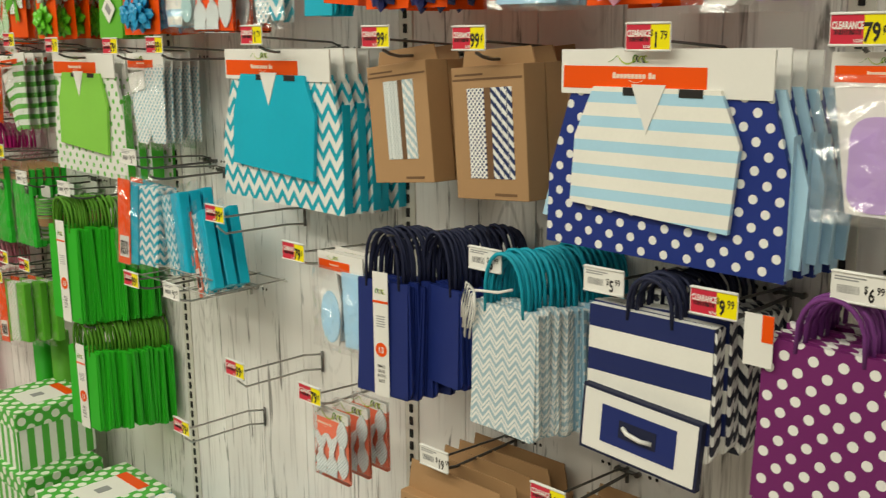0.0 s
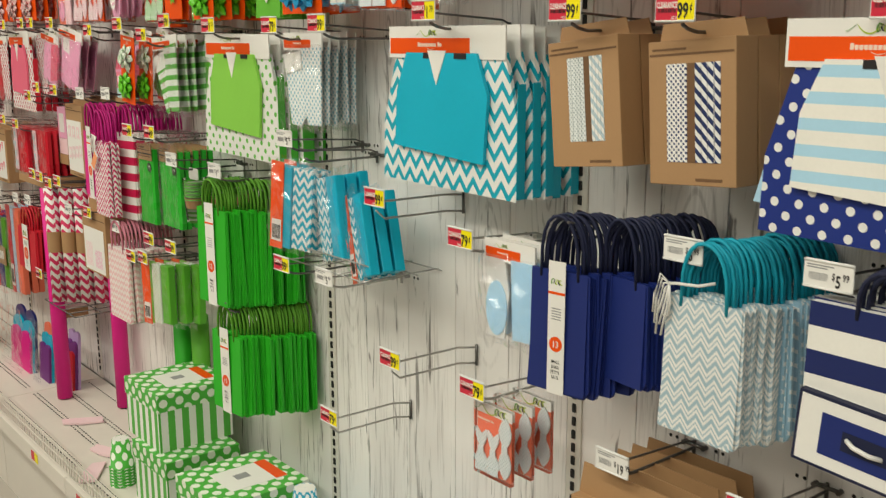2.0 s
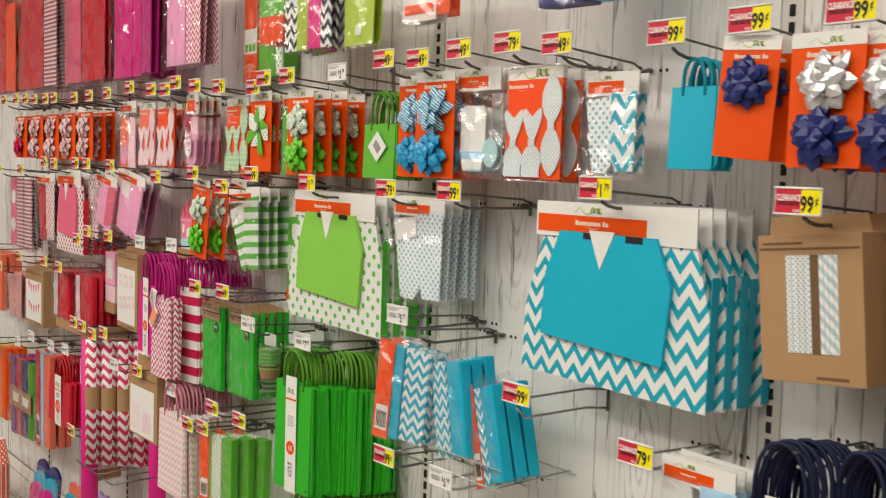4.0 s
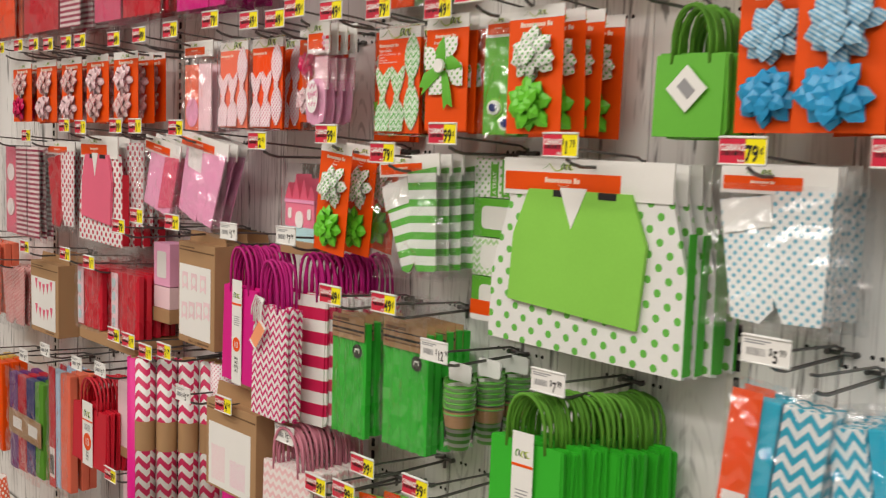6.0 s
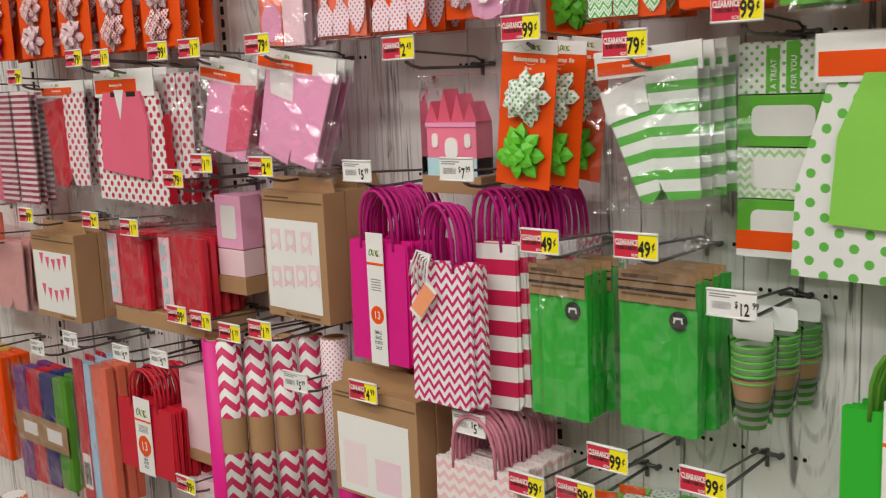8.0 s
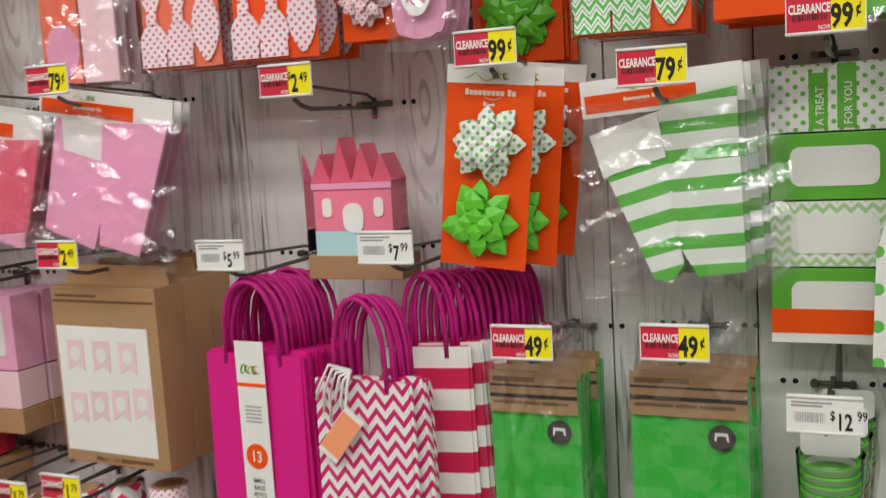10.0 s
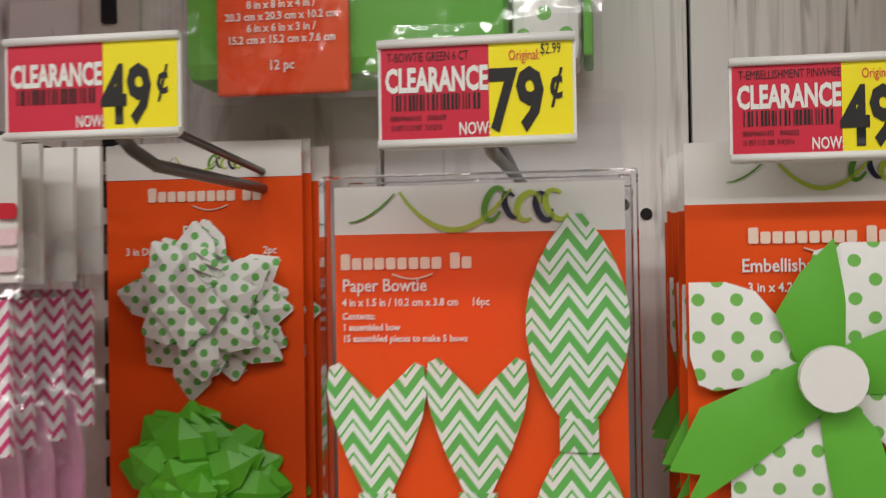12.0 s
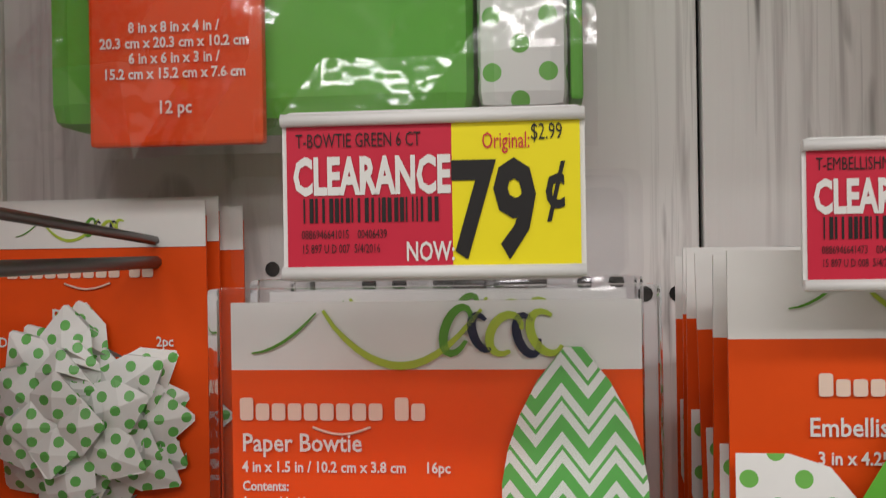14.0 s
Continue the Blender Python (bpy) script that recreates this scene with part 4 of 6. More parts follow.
def cup_stack(x, y, z, n, mat, scale=1.0, flip=True, label=""):
    ob = thing("cup_stack", label, "paper cups", pose(x, y, z), "cup stacks")
    for k in range(n):
        c = part("cup", cup(0.026 * scale, 0.038 * scale, 0.09 * scale), mat, ob)
        c.matrix_basis = Matrix.Translation((0, 0, k * 0.009 + (0.093 * scale if flip else 0))) @ Matrix.Rotation(math.pi if flip else 0, 4, "X")
    part("top_disc", lathe([(0.001, 0.0921 * scale + (n - 1) * 0.009 - (0 if flip else .09 * scale)), (0.0255 * scale, 0.0922 * scale + (n - 1) * 0.009 - (0 if flip else .09 * scale))]), WHITE, ob)
    return ob


def gift_box(x0, x1, y0, y1, z0, z1, side, lid, label, sticker=True):
    ob = thing("gift_box", label, "gift box", pose((x0 + x1) / 2, (y0 + y1) / 2, z0), "gift boxes")
    w, d, h = (x1 - x0) / 2, (y1 - y0) / 2, z1 - z0
    part("body", block(-w + .003, w - .003, -d + .003, d - .003, 0, h - 0.04, 0.001), side, ob)
    part("lid", block(-w, w, -d, d, h - 0.048, h, 0.0015), lid, ob, "dotted lid")
    if sticker:
        st = part("label_sheet", block(-w * 0.45, w * 0.55, -d * 0.5, d * 0.75, h, h + 0.001), WHITE, ob, "white label with orange strip")
        part("orange_strip", block(-w * 0.45, w * 0.55, d * 0.5, d * 0.75, h + 0.001, h + 0.0016), ORANGE, st)
        part("code_square", block(-w * 0.12, w * 0.12, -d * 0.15, d * 0.15, h + 0.001, h + 0.0016), GREY_INK, st)
    return ob


def roll(x, y, z0, z1, r, mat, label, band=True):
    ob = thing("gift_wrap_roll", label, "gift wrap roll", pose(x, y, z0), "gift wrap rolls")
    h = z1 - z0
    part("wrap", lathe([(r * 0.75, 0.0), (r, 0.0), (r, h), (r * 0.75, h), (r * 0.72, h - 0.01), (r * 0.72, 0.01)], 18), mat, ob)
    part("core_tube", lathe([(r * 0.70, -0.0), (r * 0.70, h + 0.002), (r * 0.64, h + 0.002), (r * 0.64, 0.0)], 14), KRAFT, ob, "kraft cardboard core")
    if band:
        part("kraft_sleeve", lathe([(r + 0.001, h * 0.44), (r + 0.001, h * 0.62)], 18), KRAFT, ob, "kraft paper sleeve")
    return ob


# ---- goods: the blue section ----
BOXP = [[(0.03, 0.06), (0.5, 0.0), (0.53, 0.88), (0.42, 1.0), (0.18, 0.98)], [(0.5, -0.03), (0.95, -0.05), (0.92, 0.96), (0.62, 0.97), (0.53, 0.78)]]


def shoe_panels(a, b):
    return [(BOXP[0], a), (BOXP[1], b)]


gable_pack(-1.440, 1.600, 1.125, 0.37, 0.280, CHEV_TURQ, TURQ, 5, 0.028, name="turquoise and chevron")
hook(-1.421, 1.629, "$179")
straw_l = [((0.28, 0.52, 0.14, 0.80), DOT_SILVER, "dotted_straw"), ((0.60, 0.78, 0.14, 0.80), STRIPE_DIAG_B, "striped_straw"), ((0.52, 0.60, 0.14, 0.80), KRAFT_DARK, "window_gap")]
straw_r = [((0.22, 0.46, 0.16, 0.84), DOT_NAVY_S, "dotted_straw"), ((0.55, 0.84, 0.16, 0.84), STRIPE_DIAG, "striped_straw"), ((0.46, 0.55, 0.16, 0.84), KRAFT_DARK, "window_gap")]
window_box(-1.112, 1.600, 1.120, 0.150, 0.208, 0.045, straw_l, 2, -4, tilt=-6, label="kraft box with a window showing pale paper straws")
window_box(-0.902, 1.600, 1.105, 0.145, 0.212, 0.045, straw_r, 3, -2, tilt=-4, label="kraft box with a window showing navy paper straws")
hook(-1.093, 1.624, "99c")
hook(-0.897, 1.621, "99c")
gable_pack(-0.595, 1.602, 1.080, 0.345, 0.255, DOT_NAVY, STRIPE_LT, 4, 0.032, name="navy dotted and striped", edge=LTBLUE, back=LTBLUE)
hook(-0.603, 1.621, "$179")
treat_pack(-0.315, 1.600, 1.085, 0.15, 0.17, [([(0.06, 0.0), (0.95, -0.03), (0.92, 1.0), (0.2, 0.98)], WHITE), (round_pts(0.2, 0.62, 0.22, 0.96, 0.16), LAVENDER), ([(0.66, 0.1), (0.95, 0.08), (0.92, 0.98), (0.66, 0.97)], LAVENDER)], 4, label="lavender folded treat boxes in a clear bag")
hook(-0.350, 1.627, "79c")

# top row above the blue section
bow_card(-1.945, 1.818, 1.130, 0.095, 0.185, (TURQ_STRIPE_BOW, BOWBLUE), 2, 0.04, r=0.036)
bow_card(-1.845, 1.818, 1.100, 0.110, 0.185, (TURQ_STRIPE_BOW, BOWBLUE), 3, 0.04, r=0.042)
hook(-1.959, 1.851, "49c")
hook(-1.856, 1.845, "49c")
treat_pack(-1.744, 1.823, 1.115, 0.120, 0.178, [([(0.12, 0.25), (0.2, 0.18), (0.62, 0.18), (0.66, 0.25), (0.66, 0.78), (0.12, 0.78)], WHITE), ([(0.12, 0.72), (0.66, 0.72), (0.60, 0.98), (0.2, 0.98)], STRIPE_LT), (oval(0.8, 0.75, 0.16, 0.18), SKY)], 4, label="white gift tags with blue dip in a clear bag", head=0.036, cat="gift tags")
hook(-1.743, 1.854, "49c")
tie_pack(-1.590, 1.820, 1.100, 0.135, 0.182, DOT_SILVER, 3, 0.04, label="silver paper bowties on orange card in clear case")
hook(-1.622, 1.856, "79c")
hook(-1.512, 1.846, "49c")
treat_pack(-1.445, 1.80, 1.12, 0.11, 0.15, shoe_panels(DOT_BLUE, CHEV_TURQ), 2, label="turquoise patterned favour boxes in clear bag", cat="favour boxes")
paper_bags(-1.295, 1.775, 1.12, 0.075, 0.115, TURQ, TURQCORD, 3, 0.02, band=False, hl=0.05, label="small turquoise paper gift bag with cord handles")
hook(-1.305, 1.845, "99c")
bow_card(-1.175, 1.825, 1.075, 0.085, 0.150, (NAVYBOW,), 3, 0.04, tilt=4, r=0.034)
bow_card(-1.065, 1.820, 1.065, 0.095, 0.155, (SILVER, NAVYBOW), 3, 0.04, r=0.036)
bow_card(-0.990, 1.820, 1.075, 0.085, 0.155, (SILVER, NAVYBOW), 3, 0.04, r=0.036)
pin = bow_card(-0.902, 1.815, 1.065, 0.110, 0.140, (SILVER,), 4, 0.03, r=0.034, label="orange card with a pale ribbon rosette")
treat_pack(-0.795, 1.810, 1.065, 0.115, 0.145, [([(0.05, 0.05), (0.95, 0.05), (0.95, 1.0), (0.05, 1.0)], LTBLUE)], 4, label="pale blue paper bags in a clear bag", head=0.0, cat="paper bags")
for hx in (-1.175, -1.04, -0.90, -0.795):
    hook(hx, 1.850, "99c")
bow_card(-0.650, 1.820, 1.08, 0.11, 0.160, (SILVER, PINK), 3, 0.04, r=0.038)
treat_pack(-0.490, 1.820, 1.08, 0.14, 0.165, shoe_panels(WHITE, LAVENDER), 3, label="lavender favour boxes in a clear bag", cat="favour boxes")
hook(-0.650, 1.850, "99c")
hook(-0.490, 1.850, "99c")

# middle row of the blue section
treat_pack(-1.245, 1.250, 1.105, 0.130, 0.165, [([(0.05, 0), (0.42, 0), (0.5, 0.4), (0.42, 1), (0.1, 1)], WHITE), (oval(0.27, 0.62, 0.2, 0.36), LTBLUE), ([(0.55, -.05), (1, -.05), (0.96, 0.95), (0.6, 0.97)], LTBLUE)], 3, 0.02, label="pale blue folded treat boxes in a clear bag")
hook(-1.324, 1.254, "79c", wire=ZINC)
paper_bags(-1.100, 1.236, 1.075, 0.105, 0.192, NAVY, NAVYCORD, 6, 0.011, rz=8, hl=0.098, hw=0.66, label="navy paper gift bag with dark cord handles", dx=0.004)
paper_bags(-1.015, 1.235, 1.115, 0.110, 0.160, NAVY, NAVYCORD, 11, 0.012, rz=-6, band=False, hl=0.100, hw=0.62, label="navy paper gift bag with dark cord handles", dx=0.003)
hook(-1.080, 1.315)
paper_bags(-0.827, 1.246, 1.062, 0.120, 0.188, CHEV_BLUE, TURQCORD, 6, 0.011, hl=0.090, hw=0.60, band=False, label="white and pale blue chevron paper bag with turquoise cords", dx=0.002)
paper_bags(-0.810, 1.243, 1.130, 0.120, 0.184, DOT_LTBLUE, TURQCORD, 9, 0.013, hl=0.092, hw=0.60, band=False, label="pale blue dotted paper bag with turquoise cords", dx=0.002)
hook(-0.866, 1.309, "$699", False)
tie = thing("tie_string", "white cotton string tied round bag handles", "string", pose(-0.880, 1.058, 1.262))
for k in range(7):
    part("strand", tube([(0.0, 0, 0), (-0.012 + k * 0.003, -0.004, 0.012 - k * 0.006), (-0.022 + k * 0.004, -0.003, -0.02 - k * 0.004), (-0.026 + k * 0.003, 0, -0.045 - (k % 3) * 0.015)], 0.0017, 5), WHITE, tie)
part("knot_loop", tube([(0, 0, 0), (0.02, -0.006, 0.004), (0.05, -0.004, 0.006), (0.07, 0.004, 0.012)], 0.0022, 5), WHITE, tie)
paper_bags(-0.585, 1.280, 1.062, 0.182, 0.170, STRIPE_NAVY, NAVYCORD, 3, 0.02, band=False, side=STRIPE_BK, hl=0.06, hw=0.36, label="large navy and white striped paper bag with dark cords", thick=0.016)
paper_bags(-0.575, 1.276, 1.125, 0.180, 0.172, STRIPE_BK, NAVYCORD, 5, 0.022, band=False, hl=0.06, hw=0.36, label="black and white zigzag paper bag", thick=0.018)
hook(-0.658, 1.312, "$599", False)
hook(-0.499, 1.311, "$999")
fb = thing("framed_gift_box", "white square box with navy frame pattern hanging below bags", "gift box", pose(-0.587, 1.048, 1.124, 0, 4, 0))
part("box", block(-0.088, 0.088, 0, 0.012, -0.045, 0.045, 0.001), WHITE, fb)
part("outer_border", slab(rect(-0.0885, 0.0885, -0.0455, 0.0455), -0.0006, 0.010), NAVYCORD, fb)
part("white_face", slab(rect(-0.0845, 0.0845, -0.0415, 0.0415), -0.0012, -0.0006), WHITE, fb)
part("navy_frame", slab(rect(-0.056, 0.056, -0.026, 0.026), -0.0018, -0.0012), NAVY, fb)
part("white_centre", slab(rect(-0.028, 0.028, -0.012, 0.012), -0.0024, -0.0018), NAVYCORD, fb)
part("rope_handle", tube([(-0.022, -0.002, 0.003), (-0.01, -0.010, 0.001), (0.01, -0.010, -0.002), (0.022, -0.002, -0.004)], 0.003, 6), WHITE, fb)
paper_bags(-0.355, 1.285, 1.062, 0.155, 0.200, DOT_PURPLE, PURPLE, 6, 0.018, band=False, hl=0.07, hw=0.5, label="purple dotted paper bag with purple cords", thick=0.014)
hook(-0.329, 1.358, "$699", False)
swing = thing("swing_tag", "white card tag with orange edge beside purple bags", "tag", pose(-0.435, 1.055, 1.30))
part("card", slab(rect(-0.018, 0.018, -0.05, 0.012), 0, 0.001), WHITE, swing)
part("orange_edge", slab(rect(0.004, 0.018, -0.02, 0.012), -0.0006, 0), ORANGE, swing)

# low blue row
tie_pack(-1.255, 0.972, 1.085, 0.095, 0.130, DOT_SILVER, 3, 0.045, label="coral and grey dotted paper bowties in clear bag", back=CORAL)
hook(-1.292, 0.996, "79c", wire=ZINC)
loop_hook(-1.530, 0.988, "99c")
loop_hook(-1.750, 0.806, "79c")
loop_hook(-1.572, 1.293, "99c")
fan = [((0.1, 0.95, 0.25, 1.0), WHITE, "white_print"), ((0.2, 0.5, 0.42, 0.8), LTBLUE, "blue_fan")]
window_box(-0.950, 0.935, 1.065, 0.210, 0.200, 0.035, fan, 5, label="flat kraft box with printed white front and open flap", tab=0.045)
hook(-0.975, 0.969, "$1999", False)
window_box(-0.690, 0.925, 1.065, 0.190, 0.200, 0.035, fan, 5, label="flat kraft box with printed white front and open flap", tab=0.040)
hook(-0.745, 0.979, "$499")

# ---- goods: the green section ----
gable_pack(-2.243, 1.588, 1.145, 0.365, 0.285, DOT_GREEN, LIME, 5, 0.026, name="lime green and dotted", edge=GREEN)
hook(-2.221, 1.612, "$179")
treat_pack(-1.935, 1.590, 1.140, 0.165, 0.195, shoe_panels(DOT_BLUE, DOT_BLUE) + [([(0.05, 0.06), (0.47, 0.01), (0.49, 0.24), (0.10, 0.32)], WHITE)], 5, label="white and blue dotted treat boxes in clear bag")
hook(-1.757, 1.612, "99c")
hook(-1.941, 1.610, "79c")
lb = thing("label_box_sheet", "tall green and white printed box stack with blank labels", "gift boxes", pose(-2.459, 1.200, 1.588) @ Matrix.Scale(1.07, 4))
for k, m in enumerate((DOT_GREEN_S, GREENC, CHEV_PALE, GREENC)):
    zt = -0.062 * k
    part("box_panel", block(-0.056, 0.056, 0, 0.05, zt - 0.0605, zt, 0.001), m, lb)
    if k:
        part("blank_label", slab(round_pts(-0.038, 0.038, zt - 0.048, zt - 0.012, 0.009), -0.001, 0), WHITE, lb)
for s in (-0.014, 0.010):
    part("ribbon_flag", slab(rect(s - 0.007, s + 0.009, -0.058, -0.004 + s * 0.3), -0.001, 0), GREENC, lb)
for t_, s in (("A TREAT", -0.0085), ("FOR YOU", 0.0155)):
    wd = words(t_, 0.0098, WHITE, lb, s, -0.0014, -0.055, 0.0001, 0.9)
    wd.rotation_euler = (0, radians(-90), 0)
part("orange_band", slab(rect(-0.056, 0.056, -0.247, -0.224), -0.0015, -0.0005), ORANGE, lb)
part("white_band", slab(rect(-0.056, 0.056, -0.256, -0.247), -0.0012, 0.05), WHITE, lb)
hook(-2.46, 1.625, "99c")
treat_pack(-2.612, 1.585, 1.130, 0.165, 0.200, [([(0.06, 0.10), (0.50, 0.0), (0.54, 0.9), (0.46, 1.0), (0.36, 0.97), (0.14, 0.36)], STRIPE_GREEN_T), ([(0.06, 0.10), (0.47, 0.01), (0.50, 0.27), (0.44, 0.28), (0.17, 0.34), (0.12, 0.36)], WHITE), ([(0.495, -0.04), (0.93, -0.08), (0.89, 0.96), (0.62, 0.97), (0.535, 0.80)], STRIPE_GREEN)], 4, 0.024, tilt=-4, label="green striped treat boxes in clear bag under header", dx=0.006)
hook(-2.605, 1.592, "79c")
bow_card(-2.768, 1.600, 1.095, 0.092, 0.195, (DOTBOW, LIMEBOW), 3, 0.045, tilt=6, dx=0.014, r=0.035, text=(("Bows", 0.006, -0.006, -0.034),))
hook(-2.762, 1.621, "99c")
table_cover(-2.747, 1.312, 1.115, 0.094, 0.242, GREENFILM, 5, 0.022, label="green plastic table cover in clear bag with kraft header")
table_cover(-2.590, 1.318, 1.115, 0.112, 0.238, GREENFILM, 5, 0.022, label="green plastic table cover in clear bag with kraft header")
hook(-2.740, 1.336, "49c")
hook(-2.592, 1.341, "49c")
for k in range(3):
    cp = cup_stack(-2.462 + 0.006 * k, 1.125 + 0.062 * k, 1.112, 6, STRIPE_CUP, 0.66, False, "green striped paper cups in a clear hanging sleeve")
    part("kraft_sleeve", lathe([(0.0225, 0.038), (0.0275, 0.066)]), KRAFT, cp)
    part("hang_card", slab(round_pts(-0.026, 0.026, 0.112, 0.142, 0.006), -0.002, 0.0), PLASTIC, cp)
    fl = part("clear_sleeve", lathe([(0.024, 0.0), (0.031, 0.115)]), CRISP, cp)
    fl.visible_shadow = False
hook(-2.464, 1.281, "$1299", False)
# green paper bags, two rows
paper_bags(-2.268, 1.178, 1.072, 0.130, 0.235, BAGGREEN, CORDGREEN, 6, 0.012, rz=4, hl=0.085, hw=0.55, label="bright green paper bag with green cord handles", dx=0.003)
paper_bags(-2.222, 1.172, 1.150, 0.130, 0.225, BAGGREEN, CORDGREEN, 8, 0.012, rz=-3, band=False, hl=0.085, hw=0.55, label="bright green paper bag with green cord handles", dx=0.003)
hook(-2.225, 1.277, "$799", False)
paper_bags(-2.245, 0.866, 1.085, 0.130, 0.200, BAGGREEN, CORDGREEN, 5, 0.012, rz=4, hl=0.085, hw=0.55, label="bright green paper bag with green cord handles", dx=0.004)
paper_bags(-2.195, 0.870, 1.145, 0.130, 0.195, BAGGREEN, CORDGREEN, 9, 0.012, rz=-3, band=False, hl=0.085, hw=0.55, label="bright green paper bag with green cord handles", dx=0.003)
hook(-2.21, 0.955)
hook(-1.925, 1.104, "99c")
tissue_pack(-1.870, 1.330, 1.070, 0.115, 0.190, (TURQ, CHEV_TURQ_S), 14, 2, 0.03, 5, label="turquoise chevron party bags in clear film")
tissue_pack(-1.785, 1.318, 1.090, 0.10, 0.185, (CHEV_TURQ_S, TURQ), -8, 3, 0.03, -11, label="turquoise chevron party bags in clear film", band=None)
tissue_pack(-1.705, 1.285, 1.10, 0.09, 0.180, (CHEV_TURQ_S, TURQ), -14, 3, 0.03, -20, label="turquoise patterned party bags slumped in clear film")
hook(-1.895, 1.378, "$599", False)
hook(-1.84, 1.36)
hook(-1.755, 1.106, "$599", False, wire=ZINC)
grid = thing("wire_basket", "chrome wire grid shelf under bagged goods", "wire shelf", pose(-1.775, 0, 1.115))
for k in range(4):
    part("cross_wire", tube([(-0.13 + 0.09 * k, 1.08, 0), (-0.13 + 0.09 * k, WALL_Y, 0)], 0.0017, 5), ZINC, grid)
for yy in (1.08, 1.14, 1.20, 1.262):
    part("long_wire", tube([(-0.15, yy, 0), (0.16, yy, 0)], 0.0017, 5), ZINC, grid)
part("front_wire", tube([(-0.15, 1.08, 0.035), (0.16, 1.08, 0.035)], 0.0017, 5), ZINC, grid)
tissue_pack(-2.645, 0.985, 1.080, 0.120, 0.185, (LIME, DOT_GREEN_S, GREENC), 10, 3, 0.035, label="green party bags in clear film with orange band", dx=0.02)
hook(-2.638, 1.049, "99c")
hook(-2.50, 1.048, "99c")
# small green gift bag beside the bows
paper_bags(-2.068, 1.735, 1.140, 0.105, 0.108, GREENC, CORDGREEN, 4, 0.02, band=False, hl=0.075, hw=0.55, label="small green paper gift bag with cord handles")
st = thing("white_sticker", "white diamond barcode sticker on a green bag", "sticker", pose(-2.068, 1.133, 1.690, 0, 45, 0))
part("sheet", slab(rect(-0.022, 0.022, -0.022, 0.022), 0, 0.0008), WHITE, st)
part("code", slab(rect(-0.012, 0.012, -0.008, 0.008), -0.0005, 0), GREY_INK, st)
hook(-2.115, 1.835, "$299", False)

# ---- top row, green ----
tie_pack(-2.632, 1.808, 1.120, 0.118, 0.182, CHEV_GREEN, 3, 0.04, label="green chevron paper bowties on orange card in clear case",
         text=(("Paper Bowtie", 0.0068, -0.0515, -0.0435), ("4 in x 1.5 in / 10.2 cm x 3.8 cm     16pc", 0.0040, -0.0515, -0.0490), ("Contents:", 0.0036, -0.0515, -0.0540), ("1 assembled bow", 0.0036, -0.0515, -0.0582), ("15 assembled pieces to make 5 bows", 0.0036, -0.0515, -0.0624)))
fine = (("T-BOWTIE GREEN 6 CT", 0.0042, INK, -0.0285, 0.0102), ("Original:", 0.0048, RED, 0.0105, 0.0092), ("$2.99", 0.0048, INK, 0.0205, 0.0108),
        ("0886946641015    00406439", 0.0026, INK, -0.0275, -0.0088), ("15 897 U D 007  5/4/2016", 0.0026, INK, -0.0275, -0.0118))
hook(-2.625, 1.829, "79c", fine=fine, drop=0.014)
bow_card(-2.787, 1.832, 1.238, 0.105, 0.218, (DOTBOW, LIMEBOW), 3, 0.008, r=0.039, text=(("Bows", 0.0086, -0.011, -0.042), ("3 in Dia / 7.6 cm Dia", 0.0055, -0.042, -0.051), ("2pc", 0.0055, 0.032, -0.051)))
hook(-2.755, 1.836, "49c", drop=0.022)
pinwheel_card(-2.508, 1.806, 1.115, 0.098, 0.175, GREENC, DOT_GREEN_S, 6, 0.020, text=(("Embellishment", 0.0066, -0.030, -0.036), ("3 in x 4.25 in", 0.0046, -0.028, -0.043)))
fine2 = (("T-EMBELLISHMENT PINWHEE", 0.0042, INK, -0.0285, 0.0102), ("Original:", 0.0048, RED, 0.0105, 0.0092), ("0886946641473    00406502", 0.0026, INK, -0.0275, -0.0088), ("15 897 U D 008  5/4/2016", 0.0026, INK, -0.0275, -0.0118))
hook(-2.512, 1.824, "49c", fine=fine2, drop=0.010, tip=1.095)
treat_pack(-2.400, 1.806, 1.13, 0.075, 0.180, [([(0.0, 0.0), (1, 0.0), (1, 1), (0, 1)], GREENC), (oval(0.35, 0.72, 0.24, 0.10), LIME), (oval(0.72, 0.88, 0.24, 0.10), LIME), (oval(0.35, 0.72, 0.18, 0.075), WHITE), (oval(0.72, 0.88, 0.18, 0.075), WHITE), (oval(0.36, 0.72, 0.10, 0.042), NAVY), (oval(0.73, 0.88, 0.10, 0.042), NAVY)], 3, label="green monster card with round white eyes in clear bag", head=0.03, cat="party card")
bow_card(-2.300, 1.805, 1.095, 0.105, 0.178, (DOTBOW, LIMEBOW), 4, 0.04, r=0.038)
for hx in (-2.41, -2.31):
    hook(hx, 1.838, "49c")
